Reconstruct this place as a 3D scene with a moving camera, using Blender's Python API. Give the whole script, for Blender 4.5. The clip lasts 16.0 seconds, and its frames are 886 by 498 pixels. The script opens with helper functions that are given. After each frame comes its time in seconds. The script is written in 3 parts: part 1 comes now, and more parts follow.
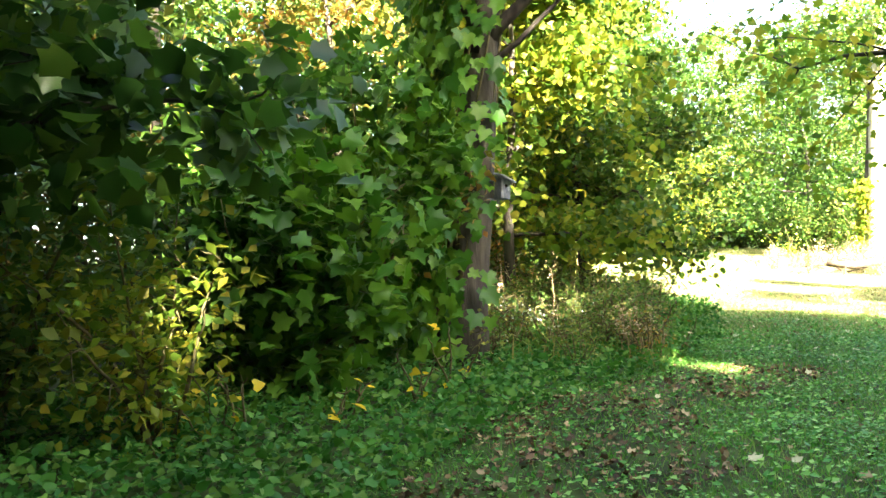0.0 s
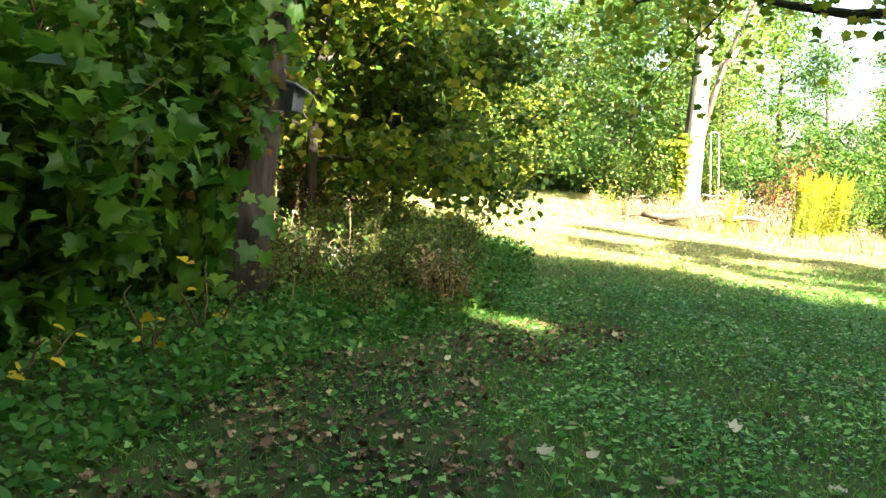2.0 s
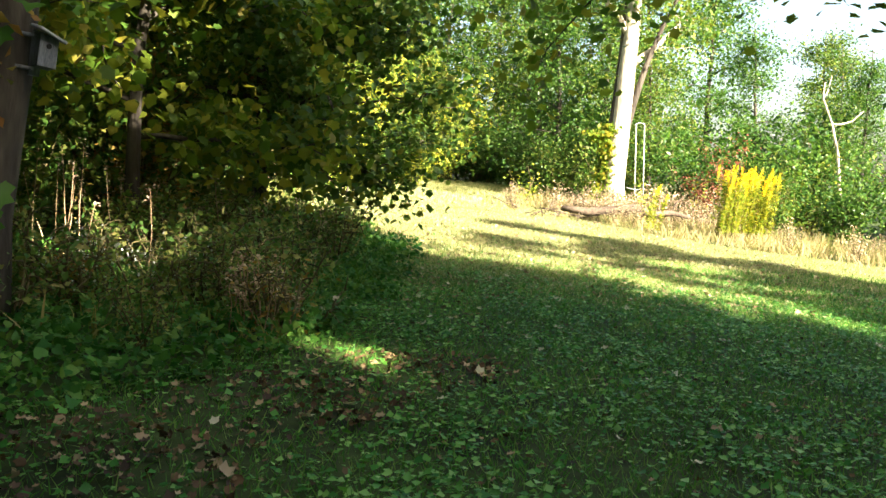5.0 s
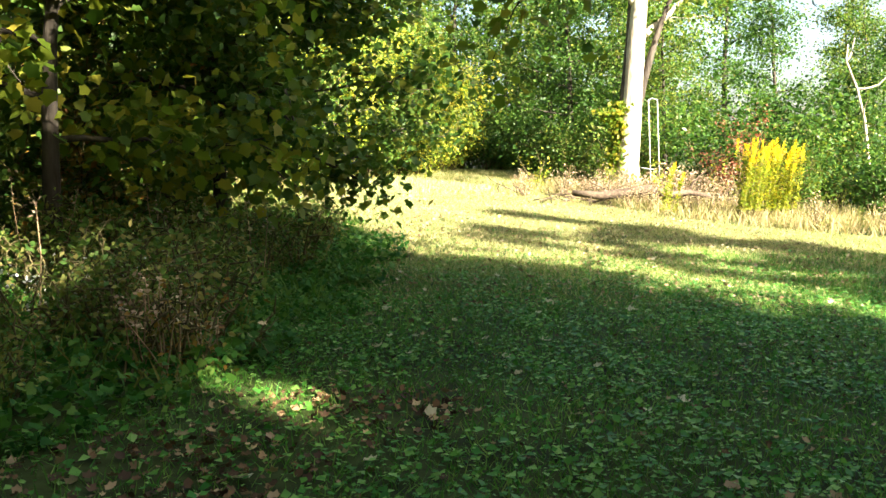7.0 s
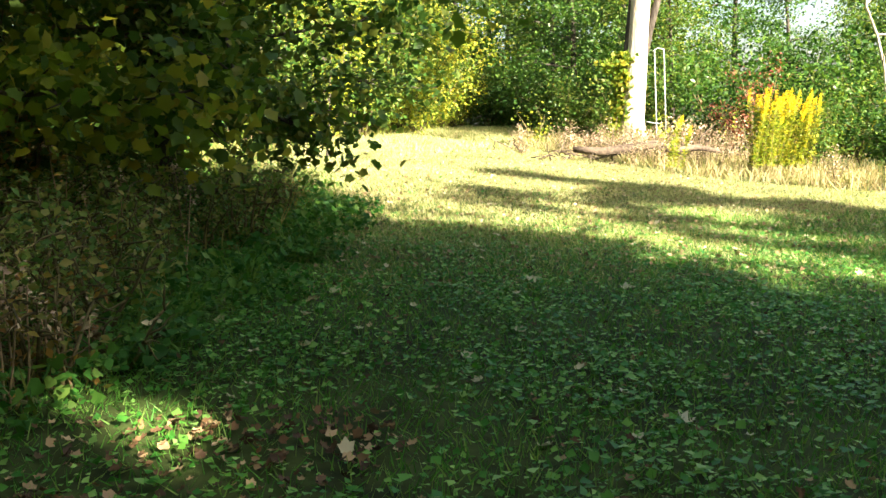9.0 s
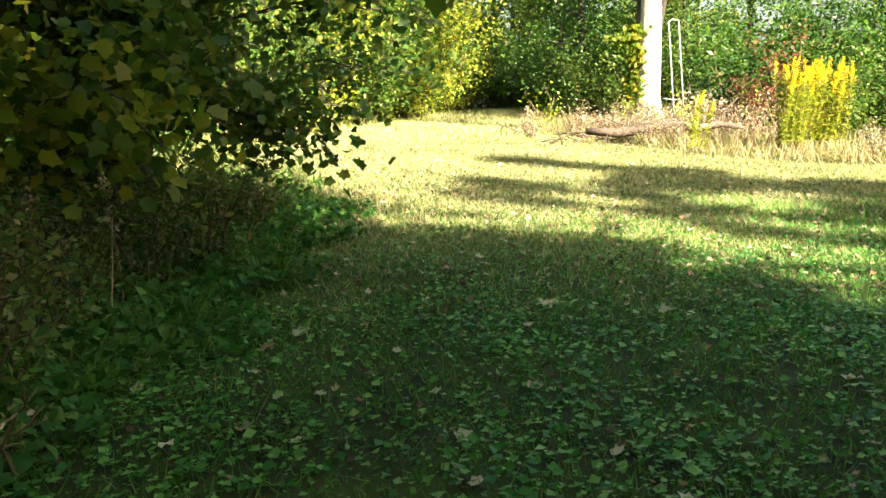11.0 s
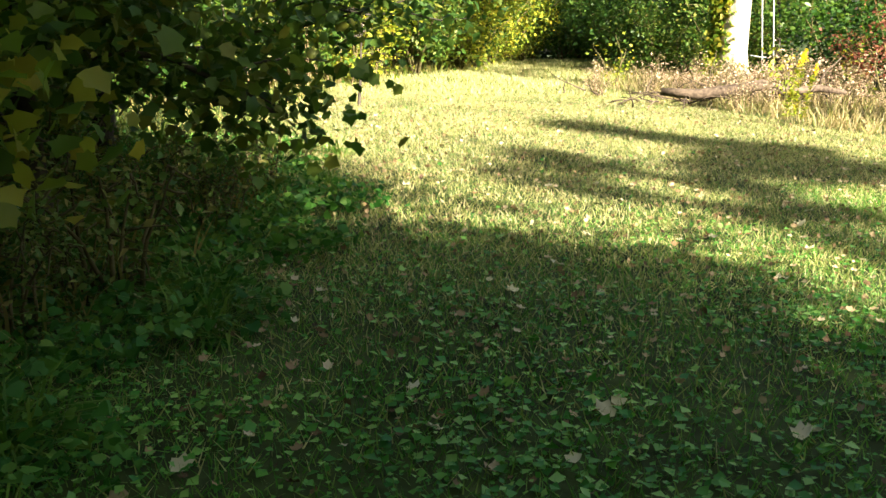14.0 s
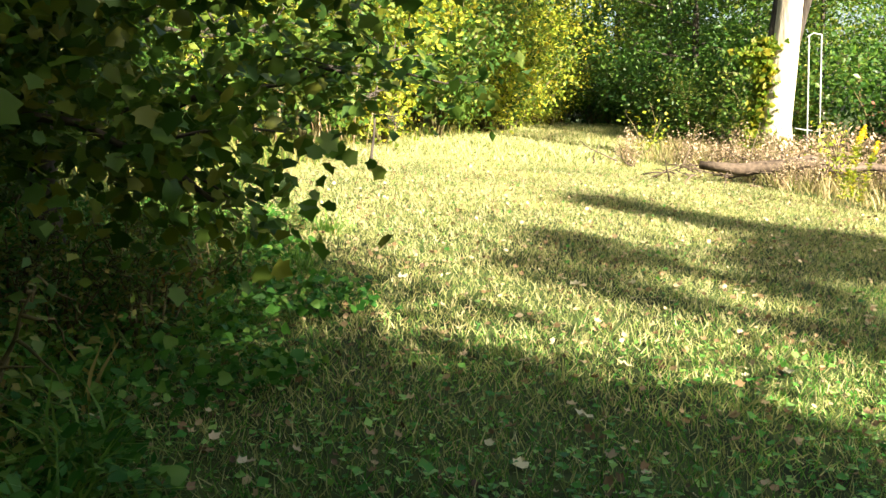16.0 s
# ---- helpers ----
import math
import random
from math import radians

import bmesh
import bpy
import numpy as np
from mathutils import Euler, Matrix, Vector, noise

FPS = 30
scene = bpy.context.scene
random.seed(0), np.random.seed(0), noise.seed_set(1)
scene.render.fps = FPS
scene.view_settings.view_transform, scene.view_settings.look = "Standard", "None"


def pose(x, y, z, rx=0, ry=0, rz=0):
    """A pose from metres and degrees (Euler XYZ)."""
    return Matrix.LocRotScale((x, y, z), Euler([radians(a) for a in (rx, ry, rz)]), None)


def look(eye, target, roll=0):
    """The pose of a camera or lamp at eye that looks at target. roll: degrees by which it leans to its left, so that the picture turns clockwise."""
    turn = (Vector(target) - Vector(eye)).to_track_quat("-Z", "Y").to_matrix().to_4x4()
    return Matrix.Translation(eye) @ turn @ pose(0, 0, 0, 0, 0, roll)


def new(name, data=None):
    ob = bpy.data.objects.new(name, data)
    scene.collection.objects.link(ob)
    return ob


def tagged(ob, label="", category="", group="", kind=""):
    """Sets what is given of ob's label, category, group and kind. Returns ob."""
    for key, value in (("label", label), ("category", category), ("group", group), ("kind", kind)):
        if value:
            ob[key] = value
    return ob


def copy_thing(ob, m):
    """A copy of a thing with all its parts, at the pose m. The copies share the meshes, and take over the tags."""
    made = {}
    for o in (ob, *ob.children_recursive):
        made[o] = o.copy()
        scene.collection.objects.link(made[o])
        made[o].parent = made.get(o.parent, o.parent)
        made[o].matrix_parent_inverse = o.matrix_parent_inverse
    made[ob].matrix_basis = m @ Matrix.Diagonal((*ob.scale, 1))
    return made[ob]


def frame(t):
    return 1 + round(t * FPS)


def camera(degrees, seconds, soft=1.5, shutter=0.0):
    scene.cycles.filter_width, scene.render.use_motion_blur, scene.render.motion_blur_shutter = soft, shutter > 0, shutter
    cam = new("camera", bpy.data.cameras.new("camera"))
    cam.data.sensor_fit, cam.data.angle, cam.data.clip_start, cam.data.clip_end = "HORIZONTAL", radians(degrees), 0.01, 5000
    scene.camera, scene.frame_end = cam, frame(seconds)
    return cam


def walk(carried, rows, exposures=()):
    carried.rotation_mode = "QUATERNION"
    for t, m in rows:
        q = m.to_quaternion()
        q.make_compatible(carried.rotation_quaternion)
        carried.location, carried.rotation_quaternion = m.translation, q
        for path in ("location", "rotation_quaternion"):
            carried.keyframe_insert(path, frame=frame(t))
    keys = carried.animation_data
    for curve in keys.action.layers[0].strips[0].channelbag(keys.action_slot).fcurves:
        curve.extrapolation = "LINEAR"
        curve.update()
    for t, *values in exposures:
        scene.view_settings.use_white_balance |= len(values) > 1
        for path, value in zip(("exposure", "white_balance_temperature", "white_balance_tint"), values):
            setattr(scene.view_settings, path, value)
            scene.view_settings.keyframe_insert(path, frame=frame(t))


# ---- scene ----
cam = camera(53.3, 16.0)
METRES, EYE, TILT, LEAN, TURN = 11.5, 1.5, 0.0, -4.0, -3.3
ROWS = [
    (0.0, 0.0, 0.0, 0.0, 0.17, 1.21, 8.29),
    (0.5, 0.0047, 0.0256, 0.0002, -4.5, 1.62, 4.83),
    (1.0, 0.022, 0.0499, -0.0013, -5.89, 0.32, 1.98),
    (1.5, 0.0342, 0.0784, -0.0023, -8.01, -1.13, 3.51),
    (2.0, 0.0424, 0.1097, -0.0017, -10.72, -4.74, 3.55),
    (2.5, 0.0585, 0.1382, -0.0012, -9.37, -5.78, 2.73),
    (3.0, 0.0707, 0.1591, -0.0028, -10.62, -5.47, 3.49),
    (3.5, 0.0869, 0.187, -0.003, -14.46, -4.98, 3.95),
    (4.0, 0.1072, 0.215, -0.0068, -14.88, -5.47, 2.62),
    (6.5, 0.1984, 0.3307, -0.0125, -14.02, -5.78, 4.22),
    (7.0, 0.2162, 0.3579, -0.0136, -13.52, -6.16, 5.73),
    (7.5, 0.2357, 0.3808, -0.0163, -12.58, -8.29, 6.77),
    (8.0, 0.2489, 0.4027, -0.0191, -12.9, -8.13, 6.25),
    (10.5, 0.3041, 0.5441, -0.0218, -12.92, -10.22, 7.35),
    (11.0, 0.3118, 0.5712, -0.0191, -12.55, -9.85, 8.55),
    (11.5, 0.3159, 0.6031, -0.0187, -15.53, -11.92, 9.95),
    (12.0, 0.3277, 0.6344, -0.0182, -15.03, -10.52, 7.94),
    (12.5, 0.3394, 0.6668, -0.0177, -13.55, -9.67, 7.34),
    (13.0, 0.3481, 0.6987, -0.0172, -12.93, -11.44, 7.6),
    (13.5, 0.3631, 0.7327, -0.0156, -10.56, -13.05, 5.01),
    (14.0, 0.3753, 0.76, -0.0144, -8.27, -12.67, 6.98),
    (14.5, 0.3865, 0.7928, -0.0082, -8.45, -10.1, 6.36),
    (15.0, 0.3967, 0.8283, -0.0087, -6.56, -8.57, 3.35),
    (15.5, 0.4037, 0.8569, -0.0099, -5.99, -8.02, 4.74),
    (16.0, 0.4095, 0.8909, -0.0097, -6.34, -8.76, 5.29),
]
EXPOSURES = [(0.0, 5.2), (0.5, 5.2), (1.0, 4.8), (1.5, 4.6), (2.5, 4.0), (3.5, 3.55), (7.0, 3.35), (11.0, 3.2), (13.0, 3.1), (13.5, 2.9), (15.0, 2.85), (16.0, 2.85)]
walk(cam, [(t, pose(0, 0, EYE, TILT, LEAN, TURN) @ pose(METRES * x, METRES * y, METRES * z, 90 + pitch, roll, yaw)) for t, x, y, z, yaw, pitch, roll in ROWS], EXPOSURES)

# ---- world and sun ----
SUN_UP = 27.0
SUN_FROM = Vector((0.43, -0.90, 0)).normalized()
world = bpy.data.worlds.new("world")
scene.world = world
world.use_nodes = True
wn = world.node_tree.nodes
sky = wn.new("ShaderNodeTexSky")
sky.sky_type, sky.sun_disc = "NISHITA", False
sky.sun_elevation, sky.sun_rotation = radians(SUN_UP), math.atan2(SUN_FROM.x, SUN_FROM.y)
sky.dust_density, sky.ozone_density = 4.0, 0.3
wn["Background"].inputs["Strength"].default_value = 0.052
world.node_tree.links.new(sky.outputs[0], wn["Background"].inputs[0])
sun = new("sun", bpy.data.lights.new("sun", "SUN"))
sun.data.energy, sun.data.angle, sun.data.color = 5.0, radians(0.6), (1.0, 0.88, 0.72)
sun.matrix_world = look((0, 0, 30), Vector((0, 0, 30)) - SUN_FROM - Vector((0, 0, math.tan(radians(SUN_UP)))))

# ---- materials ----
RNG = np.random.default_rng(7)


def nodes_of(name):
    m = bpy.data.materials.new(name)
    m.use_nodes = True
    return m, m.node_tree.nodes, m.node_tree.links, m.node_tree.nodes["Principled BSDF"]


def ramp(n, stops):
    r = n.new("ShaderNodeValToRGB")
    while len(r.color_ramp.elements) < len(stops):
        r.color_ramp.elements.new(0.5)
    for e, (p, c) in zip(r.color_ramp.elements, stops):
        e.position, e.color = p, (*c, 1)
    return r


def leaf_material(name, colours, gloss=0.45, through_light=0.4, shine=0.18):
    """Leaves: a colour for each leaf, some light through the blade."""
    m, n, l, b = nodes_of(name)
    geo = n.new("ShaderNodeNewGeometry")
    r = ramp(n, [(i / max(1, len(colours) - 1), c) for i, c in enumerate(colours)])
    l.new(geo.outputs["Random Per Island"], r.inputs[0])
    tc = n.new("ShaderNodeTexCoord")
    no = n.new("ShaderNodeTexNoise")
    no.inputs["Scale"].default_value = 0.9
    l.new(tc.outputs["Object"], no.inputs["Vector"])
    mix = n.new("ShaderNodeMixRGB")
    mix.blend_type, mix.inputs[0].default_value = "MULTIPLY", 0.6
    tone = ramp(n, [(0.3, (0.55, 0.62, 0.55)), (0.7, (1.25, 1.2, 1.0))])
    l.new(no.outputs["Fac"], tone.inputs[0])
    l.new(r.outputs[0], mix.inputs[1])
    l.new(tone.outputs[0], mix.inputs[2])
    b.inputs["Roughness"].default_value = gloss
    b.inputs["Specular IOR Level"].default_value = shine
    l.new(mix.outputs[0], b.inputs["Base Color"])
    tr = n.new("ShaderNodeBsdfTranslucent")
    gain = n.new("ShaderNodeMixRGB")
    gain.blend_type, gain.inputs[0].default_value = "MULTIPLY", 1.0
    gain.inputs[2].default_value = (1.4, 1.4, 0.9, 1)
    l.new(mix.outputs[0], gain.inputs[1])
    l.new(gain.outputs[0], tr.inputs["Color"])
    ms = n.new("ShaderNodeMixShader")
    ms.inputs[0].default_value = through_light
    l.new(b.outputs[0], ms.inputs[1])
    l.new(tr.outputs[0], ms.inputs[2])
    l.new(ms.outputs[0], n["Material Output"].inputs[0])
    return m


def rough_material(name, dark, light, scale=6.0, stretch=(1, 1, 1), bump=0.4, rough=0.9):
    """Bark, soil, weathered wood: two scales of mottling and relief."""
    m, n, l, b = nodes_of(name)
    tc = n.new("ShaderNodeTexCoord")
    mp = n.new("ShaderNodeMapping")
    mp.inputs["Scale"].default_value = stretch
    l.new(tc.outputs["Object"], mp.inputs["Vector"])
    a, c = n.new("ShaderNodeTexNoise"), n.new("ShaderNodeTexNoise")
    a.inputs["Scale"].default_value, a.inputs["Detail"].default_value = scale, 8
    c.inputs["Scale"].default_value = scale * 0.13
    l.new(mp.outputs[0], a.inputs["Vector"])
    l.new(mp.outputs[0], c.inputs["Vector"])
    add = n.new("ShaderNodeMath")
    add.operation = "MULTIPLY_ADD"
    add.inputs[1].default_value = 0.5
    l.new(c.outputs["Fac"], add.inputs[0])
    half = n.new("ShaderNodeMath")
    half.operation = "MULTIPLY"
    half.inputs[1].default_value = 0.5
    l.new(a.outputs["Fac"], half.inputs[0])
    l.new(half.outputs[0], add.inputs[2])
    r = ramp(n, [(0.36, dark), (0.64, light)])
    l.new(add.outputs[0], r.inputs[0])
    l.new(r.outputs[0], b.inputs["Base Color"])
    b.inputs["Roughness"].default_value = rough
    b.inputs["Specular IOR Level"].default_value = 0.12 if rough > 0.6 else 0.5
    bp = n.new("ShaderNodeBump")
    bp.inputs["Strength"].default_value, bp.inputs["Distance"].default_value = bump, 0.03
    l.new(a.outputs["Fac"], bp.inputs["Height"])
    l.new(bp.outputs[0], b.inputs["Normal"])
    return m


M_SOIL = rough_material("soil_and_thatch", (0.014, 0.02, 0.006), (0.05, 0.075, 0.018), 9.0)
M_BARK = rough_material("grey_brown_bark", (0.018, 0.015, 0.012), (0.085, 0.074, 0.058), 14, (1, 1, 0.2), 0.9)
M_PALE = rough_material("pale_bark", (0.20, 0.17, 0.12), (0.52, 0.47, 0.37), 10, (1, 1, 0.25), 1.0)
M_DEAD = rough_material("dead_wood", (0.03, 0.022, 0.015), (0.13, 0.10, 0.072), 16, (1, 1, 1), 0.6)
M_DRYSTEM = rough_material("dry_stalk", (0.2, 0.13, 0.07), (0.42, 0.31, 0.18), 20)
M_STEM = rough_material("green_brown_stem", (0.05, 0.05, 0.02), (0.16, 0.13, 0.06), 20)
M_BOX = rough_material("weathered_grey_wood", (0.10, 0.11, 0.13), (0.22, 0.24, 0.27), 30, (6, 6, 1), 0.3)
M_ROOF = rough_material("bleached_wood", (0.28, 0.30, 0.33), (0.46, 0.48, 0.52), 30, (1, 6, 6), 0.3)
# near-black that stands for the shade inside the nest box
M_HOLE = rough_material("dark_inside", (0.01, 0.01, 0.01), (0.02, 0.02, 0.02), 5)
M_POLE = rough_material("grey_metal_pole", (0.16, 0.17, 0.17), (0.32, 0.34, 0.34), 12, (1, 1, 0.2), 0.1, 0.45)
L_DARK = leaf_material("dark_maple_leaves", [(0.02, 0.06, 0.012), (0.035, 0.09, 0.018), (0.055, 0.12, 0.02), (0.09, 0.15, 0.025)], 0.4, 0.45, 0.3)
L_MID = leaf_material("green_leaves", [(0.03, 0.075, 0.015), (0.055, 0.12, 0.02), (0.09, 0.15, 0.025), (0.16, 0.17, 0.03)])
L_YEL = leaf_material("yellow_green_leaves", [(0.13, 0.20, 0.02), (0.22, 0.28, 0.03), (0.32, 0.34, 0.04), (0.42, 0.34, 0.04)])
L_FALL = leaf_material("autumn_leaves", [(0.07, 0.10, 0.02), (0.16, 0.15, 0.03), (0.28, 0.18, 0.04), (0.24, 0.11, 0.04)])
L_VINE = leaf_material("vine_leaves", [(0.03, 0.10, 0.012), (0.06, 0.16, 0.02), (0.09, 0.2, 0.02), (0.13, 0.23, 0.03)], 0.35)
L_BLUE = leaf_material("ground_cover_leaves", [(0.022, 0.1, 0.018), (0.04, 0.14, 0.022), (0.065, 0.18, 0.028), (0.14, 0.24, 0.05)], 0.5, 0.35, 0.16)
L_GOLD = leaf_material("golden_flowers", [(0.62, 0.44, 0.01), (0.75, 0.56, 0.015), (0.8, 0.64, 0.03)], 0.7)
L_BRIGHT = leaf_material("clear_yellow_leaves", [(0.5, 0.36, 0.02), (0.62, 0.46, 0.03), (0.7, 0.5, 0.03)], 0.5)
L_DRY = leaf_material("dry_fallen_leaves", [(0.13, 0.085, 0.045), (0.24, 0.16, 0.09), (0.36, 0.27, 0.17), (0.5, 0.42, 0.3)], 0.7, 0.15)
L_LITTER = leaf_material("brown_leaf_litter", [(0.04, 0.025, 0.015), (0.09, 0.055, 0.03), (0.17, 0.10, 0.05), (0.42, 0.31, 0.19)], 0.7, 0.1)
L_PALE = leaf_material("pale_fallen_leaves", [(0.38, 0.32, 0.2), (0.5, 0.45, 0.3), (0.62, 0.58, 0.46)], 0.6, 0.15)
L_RED = leaf_material("russet_leaves", [(0.11, 0.035, 0.025), (0.18, 0.06, 0.04), (0.22, 0.10, 0.06)], 0.6)
L_SEED = leaf_material("dry_seed_heads", [(0.28, 0.19, 0.14), (0.40, 0.29, 0.22), (0.5, 0.4, 0.3)], 0.8, 0.2)
# straw grass, paled further so its colour carries the sunlight
L_GRASS = leaf_material("sunlit_lawn_grass", [(0.10, 0.16, 0.045), (0.23, 0.26, 0.09), (0.39, 0.37, 0.18), (0.54, 0.48, 0.30)], 0.5)
L_TALL = leaf_material("tall_weed_blades", [(0.06, 0.12, 0.02), (0.12, 0.17, 0.03), (0.24, 0.22, 0.07), (0.34, 0.27, 0.12)], 0.5)
# the palest tone paints glints on single leaves
L_CLOVER = leaf_material("lawn_weed_leaves", [(0.028, 0.14, 0.02), (0.055, 0.21, 0.03), (0.11, 0.29, 0.045), (0.27, 0.46, 0.14)], 0.42, 0.35, 0.25)
# yellow-green leaves; the yellow tones also stand for sunlight in the foliage
L_WARM = leaf_material("green_to_sunlit_yellow_leaves", [(0.05, 0.11, 0.015), (0.11, 0.18, 0.02), (0.2, 0.24, 0.03), (0.32, 0.27, 0.04)], 0.45, 0.55)
L_WEED = leaf_material("weed_leaves", [(0.05, 0.12, 0.03), (0.09, 0.17, 0.035), (0.16, 0.22, 0.05), (0.28, 0.24, 0.09)], 0.45)
# the same lawn in shade: the shade is put into darker greens
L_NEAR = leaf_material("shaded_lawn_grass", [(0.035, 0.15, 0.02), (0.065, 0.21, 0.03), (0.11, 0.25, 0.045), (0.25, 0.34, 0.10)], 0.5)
L_BLADE = leaf_material("green_grass_blades", [(0.06, 0.15, 0.025), (0.1, 0.21, 0.03), (0.18, 0.27, 0.05)], 0.4)
L_STRAW = leaf_material("straw_weeds", [(0.12, 0.15, 0.04), (0.26, 0.21, 0.10), (0.36, 0.29, 0.18)], 0.6, 0.3)


# ---- geometry helpers ----
def ground_z(x, y):
    """The lawn falls to the walker's right and rises gently ahead, levelling far off."""
    x, y = np.asarray(x, float), np.asarray(y, float)
    xs = 20 * np.tanh((x - 6) / 20) + 6
    ys = np.where(y < 40, y, 40 + 14 * np.tanh((y - 40) / 14))
    ys = np.where(y < -20, -20.0, ys)
    return 0.018 - 0.0758 * xs + 0.0516 * ys + 0.02 * np.sin(1.3 * x + 0.4) * np.sin(1.1 * y)


def gz(x, y):
    return float(ground_z(x, y))


def fast_mesh(name, verts, tris, material, smooth=False):
    me = bpy.data.meshes.new(name)
    verts, tris = np.ascontiguousarray(verts, np.float32), np.ascontiguousarray(tris, np.int32)
    me.vertices.add(len(verts))
    me.vertices.foreach_set("co", verts.ravel())
    me.loops.add(tris.size)
    me.loops.foreach_set("vertex_index", tris.ravel())
    me.polygons.add(len(tris))
    me.polygons.foreach_set("loop_start", np.arange(0, tris.size, 3, dtype=np.int32))
    if smooth:
        me.polygons.foreach_set("use_smooth", np.ones(len(tris), bool))
    me.update(calc_edges=True)
    me.materials.append(material)
    return me


def unit(v):
    return v / np.maximum(np.linalg.norm(v, axis=-1, keepdims=True), 1e-9)


# leaf outlines: x across, y from stalk to tip, z out of the blade
PLAIN = (np.array([(0, 0, 0), (-0.32, 0.45, 0.08), (0, 1, -0.06), (0.32, 0.45, 0.08)]), np.array([(0, 2, 1), (0, 3, 2)]))
HEART = (np.array([(0, 0.12, 0), (-0.30, 0, 0.05), (-0.52, 0.3, 0.1), (-0.34, 0.7, 0.05), (0, 1.05, -0.12), (0.34, 0.7, 0.05), (0.52, 0.3, 0.1), (0.30, 0, 0.05)]),
         np.array([(0, 2, 1), (0, 3, 2), (0, 4, 3), (0, 5, 4), (0, 6, 5), (0, 7, 6)]))
MAPLE = (np.array([(0, 0, 0), (-0.42, 0.12, 0.06), (-0.36, 0.33, 0.04), (-0.54, 0.6, 0.08), (-0.3, 0.72, 0.02), (0, 1.05, -0.1),
                   (0.3, 0.72, 0.02), (0.54, 0.6, 0.08), (0.36, 0.33, 0.04), (0.42, 0.12, 0.06)]),
         np.array([(0, 2, 1), (2, 4, 3), (0, 4, 2), (0, 5, 4), (0, 6, 5), (0, 8, 6), (8, 7, 6), (0, 9, 8)]))
BLADE = (np.array([(-0.03, 0, 0), (0.03, 0, 0), (-0.022, 0.55, 0.06), (0.022, 0.55, 0.06), (0, 1, 0.3)]), np.array([(0, 1, 3), (0, 3, 2), (2, 3, 4)]))
SPIKE = (np.array([(-0.045, 0, 0), (0.045, 0, 0), (0, 1, 0.25)]), np.array([(0, 1, 2)]))
ROUND = (np.array([(0, 0, 0), (-0.5, 0.5, 0.12), (0, 1, -0.05), (0.5, 0.5, 0.12)]), PLAIN[1])
GRAPE = (np.array([(0, 0.15, 0), (-0.22, -0.02, 0.06), (-0.5, 0.2, 0.12), (-0.34, 0.42, 0.04), (-0.46, 0.68, 0.1), (-0.18, 0.74, 0), (0.02, 1.05, -0.16),
                   (0.2, 0.72, 0.03), (0.48, 0.6, 0.02), (0.33, 0.38, 0.06), (0.5, 0.14, 0.02), (0.2, -0.03, 0.05)]),
         np.array([(0, 2, 1), (0, 3, 2), (3, 5, 4), (0, 5, 3), (0, 6, 5), (0, 7, 6), (0, 9, 7), (9, 8, 7), (0, 10, 9), (0, 11, 10)]))
CURLED = (np.array([(0, 0, 0.02), (-0.32, 0.10, 0.2), (-0.33, 0.36, 0.12), (-0.42, 0.62, 0.32), (-0.24, 0.74, 0.1), (0.05, 1.0, 0.3),
                    (0.2, 0.78, 0.06), (0.45, 0.6, 0.22), (0.32, 0.34, 0.05), (0.3, 0.1, 0.12)]), MAPLE[1])


def leaves(name, pts, size, shape, material, fwd, nrm):
    """One mesh of many leaves: shape laid at pts, its y along fwd, its face along nrm."""
    tv, tf = shape
    n = len(pts)
    size = np.broadcast_to(np.asarray(size, float), (n,))
    y = unit(np.asarray(fwd, float))
    x = unit(np.cross(y, nrm))
    z = np.cross(x, y)
    basis = np.stack([x, y, z], 1) * size[:, None, None]
    v = np.einsum("kc,ncd->nkd", tv, basis) + np.asarray(pts)[:, None, :]
    f = tf[None] + (np.arange(n) * len(tv))[:, None, None]
    return fast_mesh(name, v.reshape(-1, 3), f.reshape(-1, 3), material)


def loose(rng, n, droop=0.5, face_up=0.6):
    """Directions of n leaves: they hang a little, and face up more or less."""
    f = rng.normal(size=(n, 3))
    f[:, 2] = f[:, 2] * 0.5 - droop
    u = rng.normal(size=(n, 3)) * (1 - face_up)
    u[:, 2] += face_up
    return unit(f), unit(u)


def tube(points, radii, sides=7):
    p = np.asarray(points, float)
    r = np.asarray(radii, float)
    d = unit(np.gradient(p, axis=0))
    ref = np.where(np.abs(d[:, 2:3]) > 0.9, np.array([[1.0, 0, 0]]), np.array([[0, 0, 1.0]]))
    a = unit(np.cross(d, ref))
    b = np.cross(d, a)
    th = np.arange(sides) * 2 * np.pi / sides
    ring = p[:, None] + r[:, None, None] * (a[:, None] * np.cos(th)[None, :, None] + b[:, None] * np.sin(th)[None, :, None])
    v = ring.reshape(-1, 3)
    f = []
    for i in range(len(p) - 1):
        for j in range(sides):
            k = (j + 1) % sides
            A, B, C, D = i * sides + j, i * sides + k, (i + 1) * sides + k, (i + 1) * sides + j
            f += [(A, B, C), (A, C, D)]
    top = (len(p) - 1) * sides
    for j in range(1, sides - 1):
        f += [(0, j + 1, j), (top, top + j, top + j + 1)]
    return v, np.array(f)


def joined(pieces):
    vs, fs, o = [], [], 0
    for v, f in pieces:
        vs.append(v)
        fs.append(f + o)
        o += len(v)
    return np.concatenate(vs), np.concatenate(fs)


def thing(name, at, label, category, group=""):
    e = new(name)
    e.location = at
    return tagged(e, label, category, group)


def under(name, me, parent, label=""):
    ob = new(name, me)
    ob.parent = parent
    return tagged(ob, label)


